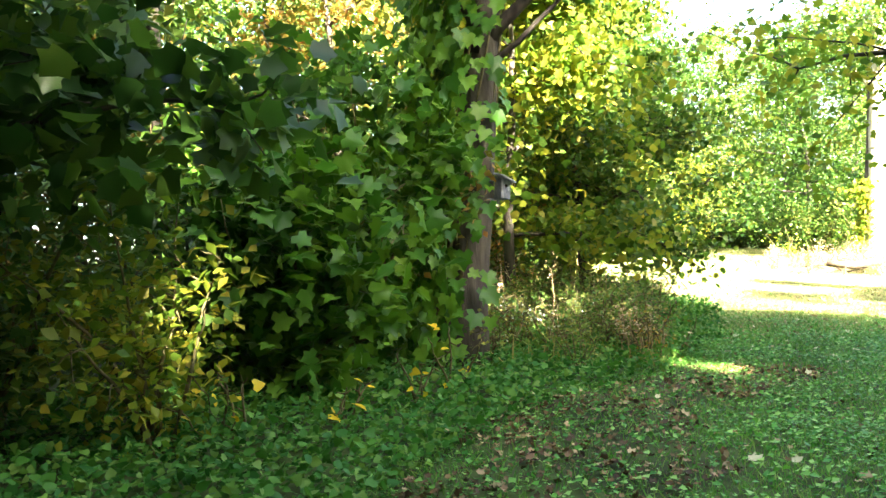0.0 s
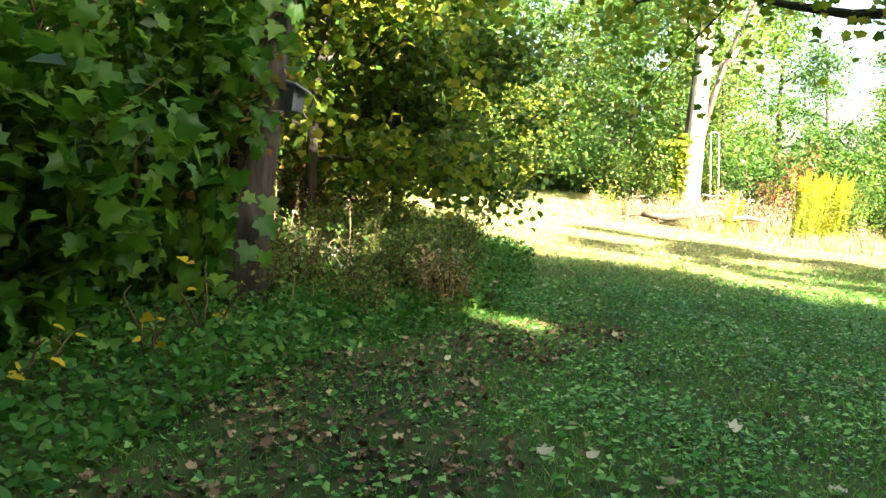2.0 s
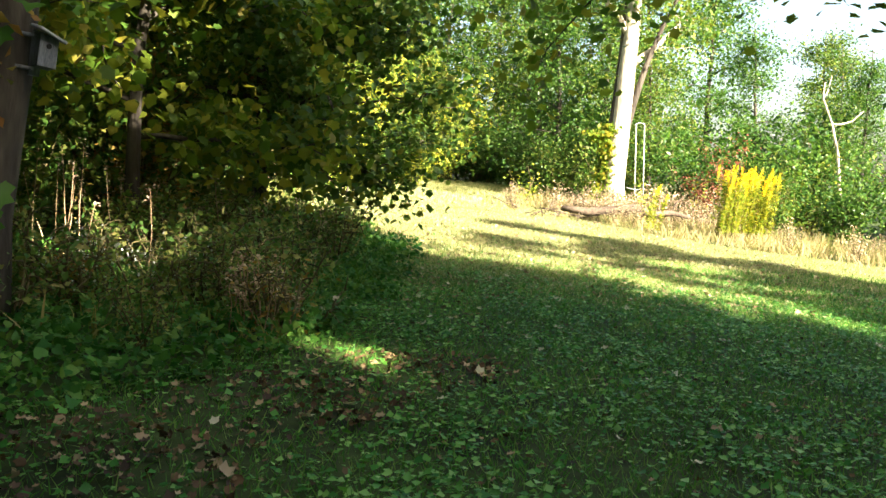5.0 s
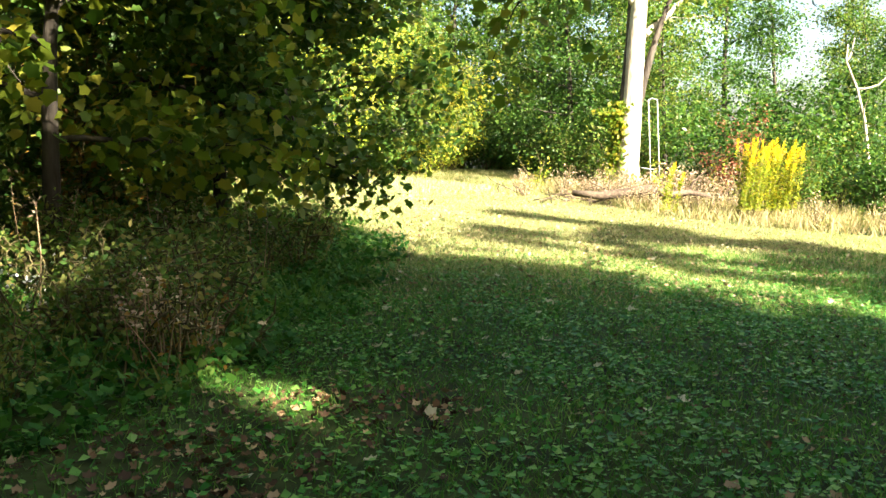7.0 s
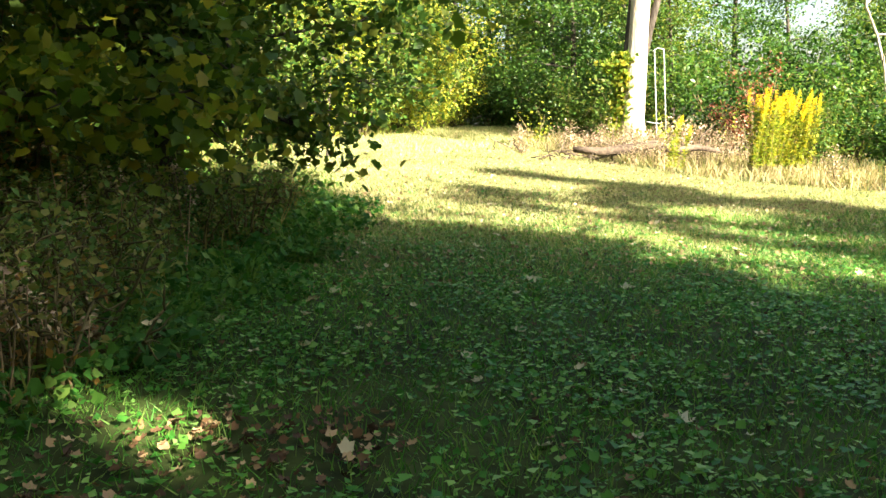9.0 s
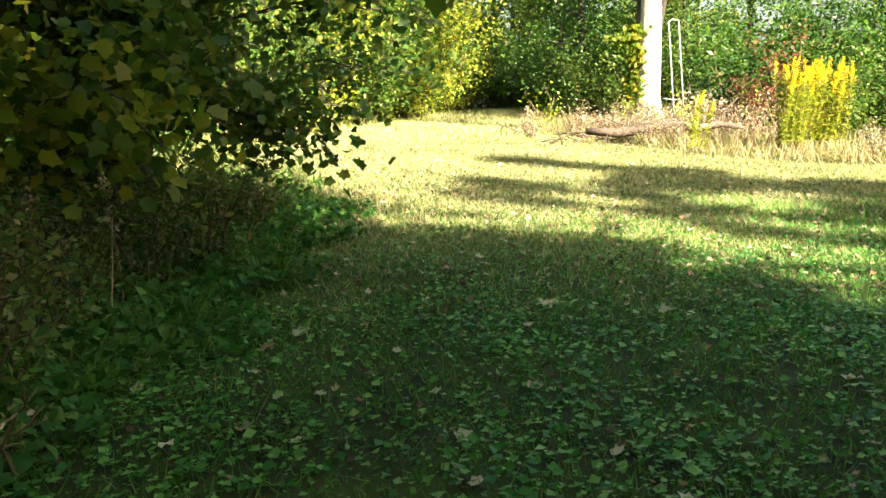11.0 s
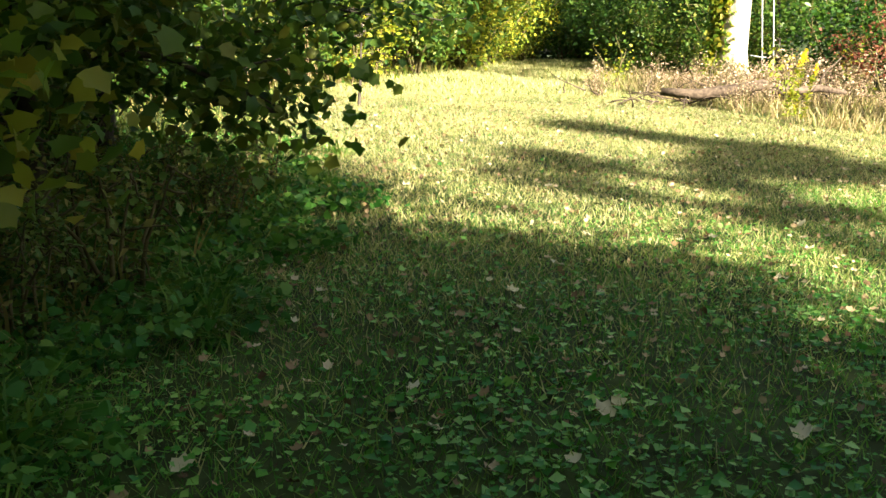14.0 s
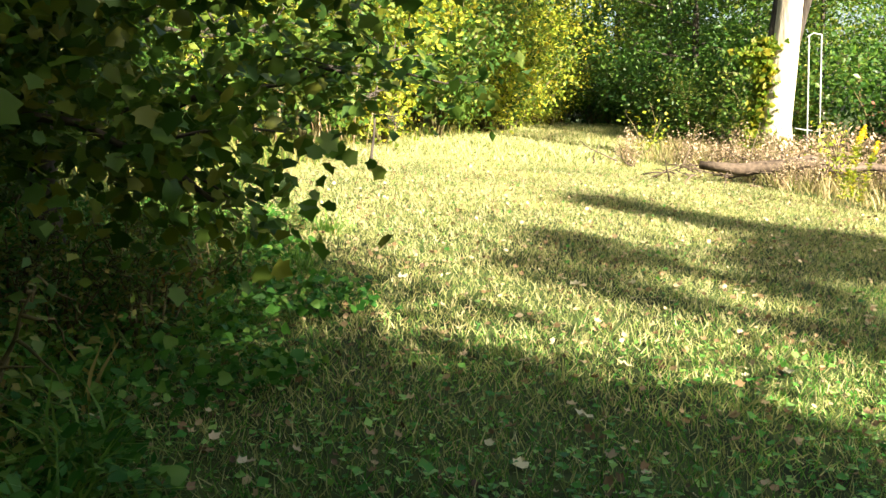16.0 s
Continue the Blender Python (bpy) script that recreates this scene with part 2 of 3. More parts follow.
def part(name, bm, material, parent, label=""):
    me = bpy.data.meshes.new(name)
    bm.to_mesh(me)
    bm.free()
    me.materials.append(material)
    return under(name, me, parent, label)


def wander(rng, a, d, length, steps, bend=0.15, lift=0.0):
    p, d = np.array(a, float), unit(np.array(d, float))
    out = [p.copy()]
    for _ in range(steps):
        d = unit(d + rng.normal(size=3) * bend + np.array([0, 0, lift]))
        p = p + d * length / steps
        out.append(p.copy())
    return np.array(out)


# places that the sun reaches through gaps in the canopy: where, and how wide
FLECKS = ((3.1, 8.9, 0.35, 0.5), (3.55, 8.3, 0.15, 0.25), (-1.35, 5.8, 1.2, 0.36), (2.9, 13.4, 2.2, 0.35), (5.2, 17.8, 2.3, 0.7), (2.3, 7.75, 0.2, 0.18), (0.75, 5.1, 0.15, 0.22), (-2.2, 4.6, 0.5, 0.4), (1.9, 5.9, 0.1, 0.12), (3.4, 12.2, 0.3, 0.2), (1.8, 10.8, 0.8, 0.5), (2.4, 10.3, 0.6, 0.25), (1.0, 12.2, 0.9, 0.5), (-2.5, 9.5, 2.0, 0.6))
SUN_WAY = np.array((*(SUN_FROM * math.cos(radians(SUN_UP)))[:2], math.sin(radians(SUN_UP))))


def shaded(pts):
    """Which leaves stay: those outside the gaps that let a fleck of sun through."""
    keep = np.ones(len(pts), bool)
    for x, y, z, r in FLECKS:
        d = pts - np.array((x, y, z))
        s = d @ SUN_WAY
        keep &= (s < 0.5) | (np.linalg.norm(d - s[:, None] * SUN_WAY, axis=1) > r)
    return keep


def tree(name, at, label, seed, height, trunk_r, crown_r, crown_base, count, leaf, shape, leaf_mat, bark, lean=(0, 0), limbs=9, droop=0.5, clump=0.45, group="", top_taper=0.55, rise=0.35):
    """A tapered trunk, limbs with twigs, and a crown of leaves that gather round the twigs."""
    rng = np.random.default_rng(seed)
    root = thing(name, at, label, "tree", group)
    h = np.linspace(0, 1, 12)
    wob = np.cumsum(rng.normal(size=(12, 2)) * 0.012 * height, 0) * h[:, None] * 0.6
    spine = np.c_[lean[0] * h * height + wob[:, 0], lean[1] * h * height + wob[:, 1], h * height * 0.93 - 0.15]
    radii = trunk_r * (1 - 0.85 * h) + trunk_r * 0.5 * np.exp(-h * height / 0.35)
    v, f = tube(spine, radii, 10)
    under("trunk", fast_mesh("trunk", v, f, bark, True), root)
    tips, bits = [], []
    for i in range(limbs):
        k = crown_base / height + (1 - crown_base / height) * (i + 0.3 * rng.random()) / limbs * 0.93
        a = np.array([np.interp(k, h, spine[:, j]) for j in range(3)])
        r0 = np.interp(k, h, radii)
        az = i * 2.4 + rng.normal() * 0.3
        s = (k - crown_base / height) / (1 - crown_base / height)
        reach = crown_r * (1 - top_taper * s) * rng.uniform(0.75, 1.1)
        d = (math.cos(az), math.sin(az), rise + 0.4 * s)
        path = wander(rng, a, d, reach, 7, 0.16, -0.05 * droop)
        v, f = tube(path, np.linspace(r0 * 0.5, 0.012, 8), 6)
        under("limb", fast_mesh("limb", v, f, bark, True), root)
        tips += list(path[3:])
        for q in range(7):
            b = path[rng.integers(2, 8)]
            tw = wander(rng, b, rng.normal(size=3) * (1, 1, 0.6) + np.array(d) * 0.6, reach * rng.uniform(0.25, 0.5), 4, 0.25, -0.08 * droop)
            bits.append(tube(tw, np.linspace(0.014, 0.004, 5), 4))
            tips += list(tw[1:])
    v, f = joined(bits)
    tagged(under("twig_spray", fast_mesh("twig_spray", v, f, bark, True), root), kind="stuff")
    tips = np.array(tips)
    pts = tips[rng.integers(0, len(tips), count)] + rng.normal(size=(count, 3)) * clump * (1, 1, 0.7)
    pts = pts[shaded(pts + np.array(at) + 0.5 * leaf * np.array((0, 0, -0.5)))]
    count = len(pts)
    fw, nr = loose(rng, count, droop)
    under("crown", leaves("crown", pts, leaf * rng.uniform(0.65, 1.25, count), shape, leaf_mat, fw, nr), root)
    return root


def shrub(name, at, label, seed, height, spread, stems, count, leaf, shape, leaf_mat, droop=0.4, clump=0.16, low=0.15, lean=(0, 0), group="", category="shrub"):
    """Several stems from one root, leaves from near the ground up."""
    rng = np.random.default_rng(seed)
    root = thing(name, at, label, category, group)
    tips, bits = [], []
    for i in range(stems):
        az = i * 2.4 + rng.normal() * 0.3
        d = np.array([math.cos(az) * spread / height + lean[0], math.sin(az) * spread / height + lean[1], 1.0])
        path = wander(rng, (rng.normal() * 0.06, rng.normal() * 0.06, -0.05), d, height * rng.uniform(0.7, 1.1), 8, 0.13, 0.0)
        v, f = tube(path, np.linspace(0.012 + 0.006 * height, 0.004, 9), 5)
        under("stem", fast_mesh("stem", v, f, M_STEM, True), root)
        tips += [p for p in path if p[2] > low * height]
        for q in range(6):
            b = path[rng.integers(2, 9)]
            tw = wander(rng, b, rng.normal(size=3) + (0, 0, 0.2), spread * rng.uniform(0.3, 0.7), 4, 0.25, -0.06)
            bits.append(tube(tw, np.linspace(0.008, 0.003, 5), 4))
            tips += [p for p in tw if p[2] > low * height * 0.6]
    v, f = joined(bits)
    tagged(under("twig_spray", fast_mesh("twig_spray", v, f, M_STEM, True), root), kind="stuff")
    tips = np.array(tips)
    pts = tips[rng.integers(0, len(tips), count)] + rng.normal(size=(count, 3)) * clump
    pts[:, 2] = np.maximum(pts[:, 2], 0.03)
    fw, nr = loose(rng, count, droop)
    under("foliage", leaves("foliage", pts, leaf * rng.uniform(0.6, 1.3, count), shape, leaf_mat, fw, nr), root)
    return root


def again(ob, x, y, turn, size=1.0, dz=0.0):
    return copy_thing(ob, pose(x, y, gz(x, y) + dz, 0, 0, turn) @ Matrix.Diagonal((size, size, size, 1)))


# ---- ground: one sheet to the horizon ----
def build_ground():
    def axis(lo, hi, fine_lo, fine_hi, step):
        far = [lo, lo * 0.5, lo * 0.25, lo * 0.12]
        mid = list(np.arange(fine_lo, fine_hi + step, step))
        return np.array(sorted(set([q for q in far if q < fine_lo] + mid + [q for q in (hi * 0.12, hi * 0.25, hi * 0.5, hi) if q > fine_hi])))
    xs, ys = axis(-900, 900, -20, 40, 0.5), axis(-900, 900, -24, 70, 0.5)
    gx, gy = np.meshgrid(xs, ys)
    v = np.c_[gx.ravel(), gy.ravel(), ground_z(gx, gy).ravel()]
    w = len(xs)
    i = (np.arange(len(ys) - 1)[:, None] * w + np.arange(w - 1)[None]).ravel()
    f = np.concatenate([np.c_[i, i + 1, i + w + 1], np.c_[i, i + w + 1, i + w]])
    tagged(new("ground", fast_mesh("ground", v, f, M_SOIL, True)), "dark soil and thatch of a sloping mown lawn", "ground", kind="structure")


build_ground()


def edge_x(y):
    """Where the mown lawn meets the undergrowth on the woods' side."""
    return np.interp(y, [-6, 0, 5, 7.5, 9, 10.5, 12, 14, 16.5, 18, 24, 32, 42, 50], [-2.5, -1.4, -0.2, 1.2, 2.7, 3.0, 3.4, 4.2, 4.9, 4.2, 5.0, 7.0, 13.0, 16.5])


def right_x(y):
    """Where the mown lawn meets the weeds on the open side."""
    return np.interp(y, [-6, 10, 17, 19.5, 22, 31, 42, 60], [26, 24, 18.5, 15.6, 14.2, 14.0, 20.0, 27.0])


def scatter(rng, n, x0, x1, y0, y1, keep, near=None):
    p = np.c_[rng.uniform(x0, x1, n), rng.uniform(y0, y1, n)]
    p = p[keep(p[:, 0], p[:, 1])]
    return np.c_[p, ground_z(p[:, 0], p[:, 1])]


def stuff(name, label, category, me):
    return tagged(new(name, me), label, category, kind="stuff")


def in_drift(x, y):
    """The bare strip of dead leaves between the undergrowth and the grass."""
    a = x - edge_x(y) + 0.25 * np.sin(2.1 * y) + 0.15 * np.sin(5.3 * y + x)
    return (a > 0.05) & (a < 1.7) & (y > 3.2) & (y < 9.0)


def on_lawn(x, y):
    return (x > edge_x(y) - 0.2) & (x < right_x(y))


def off_lawn(x, y):
    return x < edge_x(y) + 0.25


def build_lawn():
    rng = np.random.default_rng(11)
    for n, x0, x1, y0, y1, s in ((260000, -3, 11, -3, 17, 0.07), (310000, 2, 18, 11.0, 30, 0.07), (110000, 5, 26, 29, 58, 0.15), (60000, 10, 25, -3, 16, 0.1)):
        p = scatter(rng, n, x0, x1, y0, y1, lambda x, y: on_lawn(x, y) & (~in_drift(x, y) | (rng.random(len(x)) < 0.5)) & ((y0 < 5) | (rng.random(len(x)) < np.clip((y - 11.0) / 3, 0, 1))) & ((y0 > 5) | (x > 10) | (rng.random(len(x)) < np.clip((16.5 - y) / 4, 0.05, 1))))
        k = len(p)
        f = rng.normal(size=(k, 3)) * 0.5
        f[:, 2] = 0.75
        # shade-coloured grass in front, sunlit-coloured grass from y = 11 on
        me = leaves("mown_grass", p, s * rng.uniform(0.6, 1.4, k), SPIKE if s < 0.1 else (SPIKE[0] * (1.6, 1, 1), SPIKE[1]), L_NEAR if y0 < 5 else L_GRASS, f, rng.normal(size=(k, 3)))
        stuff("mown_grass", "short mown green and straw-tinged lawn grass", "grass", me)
    p = scatter(rng, 330000, -2, 13, 0, 28, lambda x, y: on_lawn(x, y) & (~in_drift(x, y) | (rng.random(len(x)) < 0.42)) & (rng.random(len(x)) < np.clip((15.5 - y) / 5, 0.03, 0.9) * np.clip(0.75 + 0.9 * np.sin(2.1 * x + 1.3 * y) * np.sin(1.7 * y - 1.1 * x + 1), 0.3, 1)))
    k = len(p)
    p[:, 2] += rng.uniform(0.015, 0.07, k)
    fw, nr = loose(rng, k, 0.0, 0.75)
    fw[:, 2] *= 0.3
    stuff("lawn_weeds", "small round dark green lawn weed leaves", "ground cover", leaves("lawn_weeds", p, 0.022 + 0.04 * rng.random(k) ** 2.5, ROUND, L_CLOVER, fw, nr))
    p = scatter(rng, 130000, -6, 6, 3, 20, lambda x, y: (x < edge_x(y) + 0.15 + 0.9 * np.clip((y - 9) / 2, 0, 1) * (0.7 + 0.3 * np.sin(4 * y))) & (x > edge_x(y) - 4))
    k = len(p)
    p[:, 2] += rng.uniform(0.02, 0.2, k)
    fw, nr = loose(rng, k, 0.1, 0.6)
    stuff("ground_cover", "low dark green broad-leaved ground cover", "ground cover", leaves("ground_cover", p, 0.026 + 0.058 * rng.random(k) ** 1.8, HEART, L_BLUE, fw, nr))
    # dead leaves, thick near the wood's edge
    p = scatter(rng, 9000, -2, 14, 2, 30, on_lawn)
    k = len(p)
    p[:, 2] += 0.025
    fw, nr = loose(rng, k, 0.0, 0.7)
    fw[:, 2] *= 0.3
    stuff("leaf_litter", "scattered small dry brown leaves on the lawn", "leaf litter", leaves("leaf_litter", p, rng.uniform(0.025, 0.055, k), CURLED, L_LITTER, fw, nr))
    p = scatter(rng, 4200, 4.5, 14, 11.5, 27, on_lawn)
    k = len(p)
    p[:, 2] += rng.uniform(0.03, 0.06, k)
    fw, nr = loose(rng, k, 0.0, 0.6)
    fw[:, 2] *= 0.4
    stuff("leaf_litter", "many pale dry leaves strewn over the sunlit lawn", "leaf litter", leaves("leaf_litter", p, rng.uniform(0.025, 0.06, k), CURLED, L_DRY, fw, nr))
    p = scatter(rng, 13000, -2.5, 5.0, 3.0, 9.5, lambda x, y: in_drift(x, y) & (rng.random(len(x)) < 0.75 + 0.4 * np.sin(3 * x + y) * np.sin(2.3 * y)))
    k = len(p)
    p[:, 2] += rng.uniform(0.015, 0.05, k)
    fw, nr = loose(rng, k, 0.0, 0.6)
    fw[:, 2] *= 0.4
    stuff("leaf_litter", "drift of brown dead leaves beside the undergrowth", "leaf litter", leaves("leaf_litter", p, rng.uniform(0.025, 0.065, k), CURLED, L_LITTER, fw, nr))


build_lawn()


def fallen_leaf_set():
    rng = np.random.default_rng(5)
    one = leaves("fallen_leaf", np.zeros((1, 3)), 0.1, CURLED, L_PALE, np.array([[0, 1.0, 0]]), np.array([[0, 0, 1.0]]))
    two = leaves("fallen_leaf", np.zeros((1, 3)), 0.09, CURLED, L_DRY, np.array([[0, 1.0, 0]]), np.array([[0, 0, 1.0]]))
    p = scatter(rng, 480, 0, 11, 4.0, 17, on_lawn)[:230]
    for i, q in enumerate(p):
        ob = new("fallen_leaf", one if i % 4 else two)
        ob.matrix_basis = pose(q[0], q[1], q[2] + 0.03, rng.uniform(-25, 25), rng.uniform(-25, 25), rng.uniform(0, 360)) @ Matrix.Scale(rng.uniform(0.5, 1.1), 4)
        tagged(ob, "pale curled dry leaf lying on the grass" if i % 4 else "brown curled dry leaf lying on the grass", "leaf", "fallen leaves on the lawn")


# ---- the woods' edge ----
def build_edge_tree():
    """The leaning tree with a nest box, and the vine that climbs it."""
    at = (0.55, 9.35, gz(0.55, 9.35))
    t = tree("leaning_tree", at, "leaning grey-barked tree at the woods' edge, climbed by vines", 3, 11.0, 0.265, 3.0, 4.6, 7000, 0.13, MAPLE, L_DARK, M_BARK, (0.15, 0.03), 10)
    for base, way, long, thick in (((0.52, 0.1, 3.35), (0.95, -0.1, 0.6), 2.6, 0.085), ((0.5, 0.0, 3.15), (0.95, -0.25, 0.3), 1.8, 0.04), ((0.48, -0.1, 3.3), (0.25, -0.3, 0.9), 1.5, 0.03), ((0.5, -0.1, 3.5), (-0.5, -0.3, 0.8), 1.7, 0.04)):
        path = wander(np.random.default_rng(int(long * 10)), base, way, long, 7, 0.1, 0.03)
        a, f = tube(path, np.linspace(thick, 0.014, 8), 7)
        under("limb", fast_mesh("limb", a, f, M_BARK, True), t)
    rng = np.random.default_rng(31)
    v = thing("climbing_vine", at, "large-leaved green vine hanging down a tree trunk", "vine")
    for s in range(4):
        h = np.linspace(0, 1, 10)
        az = 2.6 + s * 0.8
        path = np.c_[0.15 * h * 4.4 + 0.24 * np.cos(az + h * 2), 0.03 * h * 4.4 + 0.24 * np.sin(az + h * 2), h * 4.2]
        a, f = tube(path, np.linspace(0.03, 0.01, 10), 5)
        under("vine_stem", fast_mesh("vine_stem", a, f, M_STEM, True), v)
    n = 1500
    h = rng.uniform(0.2, 4.6, n)
    az = rng.normal(3.55, 0.6, n)
    rad = 0.29 + np.abs(rng.normal(size=n)) * 0.36
    p = np.c_[0.15 * h + rad * np.cos(az), 0.03 * h + rad * np.sin(az), h]
    fw = np.c_[np.cos(az) * 0.5, np.sin(az) * 0.5, -np.ones(n)] + rng.normal(size=(n, 3)) * 0.35
    nr = np.c_[np.cos(az), np.sin(az), 0.5 * np.ones(n)] + rng.normal(size=(n, 3)) * 0.3
    under("vine_leaves", leaves("vine_leaves", p, rng.uniform(0.1, 0.22, n), GRAPE, L_VINE, fw, nr), v)
    return at


def box(bm, sx, sy, sz, m):
    bmesh.ops.create_cube(bm, size=1.0, matrix=m @ Matrix.Diagonal((sx, sy, sz, 1)))
    bmesh.ops.bevel(bm, geom=bm.edges[:], offset=0.004, segments=1, affect="EDGES")
    return bm


def build_nest_box():
    root = thing("nest_box", (1.19, 9.2, 2.27), "small grey weathered wooden nest box with pale sloping roof", "birdhouse")
    root.rotation_euler = (0, radians(8), radians(30))
    root.scale = (0.82, 0.82, 0.82)
    part("body", box(bmesh.new(), 0.15, 0.14, 0.25, pose(0, 0, 0)), M_BOX, root)
    part("roof", box(bmesh.new(), 0.23, 0.24, 0.022, pose(0.01, -0.02, 0.15, 14, 18, 0)), M_ROOF, root, "bleached sloping board roof")
    # no opening is cut: a near-black disc paints the hole's shade
    hole = bmesh.new()
    bmesh.ops.create_cone(hole, cap_ends=True, segments=20, radius1=0.02, radius2=0.02, depth=0.01, matrix=pose(0, -0.071, 0.04, 90))
    part("entrance_hole", hole, M_HOLE, root, "near-black disc for the shaded entrance hole")
    part("back_board", box(bmesh.new(), 0.09, 0.02, 0.36, pose(-0.03, 0.08, -0.01)), M_BOX, root)
    for z in (0.12, -0.14):
        part("bracket", box(bmesh.new(), 0.2, 0.03, 0.03, pose(-0.14, 0.09, z, 0, 0, -20)), M_BOX, root)


build_edge_tree()
build_nest_box()

# drooping dark maple over the lawn's edge
tree("young_maple", (3.3, 17.4, gz(3.3, 17.4)), "young maple with dark drooping boughs over the lawn", 15, 8.5, 0.11, 3.3, 1.45, 24000, 0.11, PLAIN, L_MID, M_BARK, (0.04, 0.0), 20, 0.45, 0.2, rise=0.05)
tree("young_maple", (3.2, 15.0, gz(3.2, 15.0)), "young maple with low dark boughs in shade", 17, 6.8, 0.09, 2.3, 1.45, 27000, 0.1, MAPLE, L_MID, M_BARK, (0.03, 0), 24, 0.5, 0.28, rise=0.05)
tree("young_maple", (2.0, 17.8, gz(2.0, 17.8)), "dense green young maple at the woods' edge", 19, 7.5, 0.09, 2.3, 1.7, 17000, 0.12, PLAIN, L_MID, M_BARK, (0.0, 0), 22, 0.5, 0.32, rise=0.1)
# this crown stands in shade; its yellow tones stand for sun on it
tree("young_maple", (1.6, 12.6, gz(1.6, 12.6)), "young maple with dense green leaves, yellowed to look sunlit", 14, 7.0, 0.09, 2.4, 1.5, 9500, 0.12, MAPLE, L_WARM, M_BARK, (0.05, 0), 12, 0.8, 0.3, rise=0.2)

tree("young_maple", (-3.1, 5.3, gz(-3.1, 5.3)), "dark broad-leaved young maple arching over the undergrowth", 18, 6.0, 0.08, 2.3, 2.1, 6500, 0.18, MAPLE, L_DARK, M_BARK, (0.06, 0.02), 14, 0.5, 0.25, rise=0.2)

# bushes of the wood's edge
shrub("lit_bush", (-1.7, 5.9, gz(-1.7, 5.9)), "yellow-green leafy bush in a patch of sun", 41, 1.7, 0.55, 8, 1900, 0.095, PLAIN, L_WARM)
shrub("grape_thicket", (-0.85, 7.7, gz(-0.85, 7.7)), "dense bright green broad-leaved thicket", 42, 2.5, 0.6, 9, 2400, 0.17, GRAPE, L_VINE)
shrub("grape_thicket", (-0.45, 8.9, gz(-0.45, 8.9)), "green broad-leaved thicket at a tree's foot", 43, 3.2, 0.5, 8, 2300, 0.16, GRAPE, L_VINE)
shrub("yellow_seedling", (-0.46, 6.28, gz(-0.46, 6.28)), "small seedling with clear yellow leaves", 44, 0.45, 0.15, 3, 6, 0.1, HEART, L_BRIGHT, clump=0.05, low=0.5, category="seedling")
for i, (x, y, s) in enumerate([(0.5, 7.6, 45), (-1.2, 6.2, 46), (0.1, 7.0, 47)]):
    shrub("yellow_seedling", (x, y, gz(x, y)), "small seedling with a few yellow leaves", s, 0.6, 0.2, 3, 6, 0.075, HEART, L_BRIGHT, clump=0.08, low=0.4, category="seedling", group="yellow seedlings")
dark_bush = shrub("undergrowth_bush", (-1.6, 8.2, gz(-1.6, 8.2)), "dark green leafy undergrowth bush in shade", 51, 2.6, 1.0, 10, 3200, 0.12, PLAIN, L_DARK, group="undergrowth bushes")
mid_bush = shrub("undergrowth_bush", (-2.9, 6.2, gz(-2.9, 6.2)), "green leafy undergrowth bush", 52, 2.3, 1.0, 9, 3000, 0.11, PLAIN, L_MID, group="undergrowth bushes")
fall_bush = shrub("undergrowth_bush", (-0.6, 10.6, gz(-0.6, 10.6)), "thin bush turning brown and yellow", 53, 2.8, 1.1, 9, 2200, 0.10, PLAIN, L_FALL, group="undergrowth bushes")
for k, (x, y, turn, s) in enumerate([(-2.8, 9.8, 60, 1.2), (-4.4, 8.0, 100, 1.1), (-4.6, 11.5, 10, 1.3), (-1.8, 12.6, 140, 1.1), (0.4, 13.8, 200, 1.0), (-3.0, 15.0, 80, 1.3),
                                     (1.0, 16.5, 33, 1.1), (-6.0, 9.5, 33, 1.3), (-6.5, 14.0, 210, 1.4), (2.2, 19.0, 77, 1.1), (-0.5, 19.5, 55, 1.3), (-4.0, 5.0, 15, 1.0),
                                     (-5.5, 6.4, 44, 1.2), (1.4, 22.0, 120, 1.3), (-3.0, 20, 0, 1.4), (-9.5, 10.5, 30, 1.5), (-11, 14.5, 80, 1.6), (-9, 6.0, 130, 1.3), (-12.5, 10, 170, 1.7), (-8.5, 17.5, 220, 1.6), (-7.5, 7.5, 0, 1.3), (3.0, 25.0, 40, 1.2), (0.0, 26.0, 90, 1.4), (1.6, 15.2, 250, 0.9)]):
    again((dark_bush, mid_bush, fall_bush)[k % 3], x, y, turn, s)

# low weeds between tree and lawn
weed = shrub("weed_clump", (2.1, 10.6, gz(2.1, 10.6)), "knee-high clump of green weeds", 61, 0.75, 0.35, 8, 520, 0.06, PLAIN, L_WEED, group="weeds along the woods' edge", category="weeds", clump=0.08)
weed_dry = shrub("weed_clump", (2.65, 9.55, gz(2.65, 9.55)), "clump of weeds with reddish dry stalks", 62, 0.6, 0.28, 9, 300, 0.05, PLAIN, L_FALL, group="weeds along the woods' edge", category="weeds", clump=0.07)
rw = np.random.default_rng(63)
for i in range(46):
    y = rw.uniform(8.8, 17.0)
    x = float(edge_x(y)) - rw.uniform(0.1, 1.9)
    again(weed_dry if i % 9 == 0 else weed, x, y, rw.uniform(0, 360), rw.uniform(0.6, 1.15))


aster = shrub("white_aster", (1.75, 10.4, gz(1.75, 10.4)), "clump of small pale aster flowers among weeds", 64, 0.7, 0.3, 9, 150, 0.03, ROUND, leaf_material("aster_petals", [(0.5, 0.52, 0.56), (0.66, 0.68, 0.7)], 0.6, 0.3), group="asters among the weeds", category="wildflowers", clump=0.05, low=0.6)
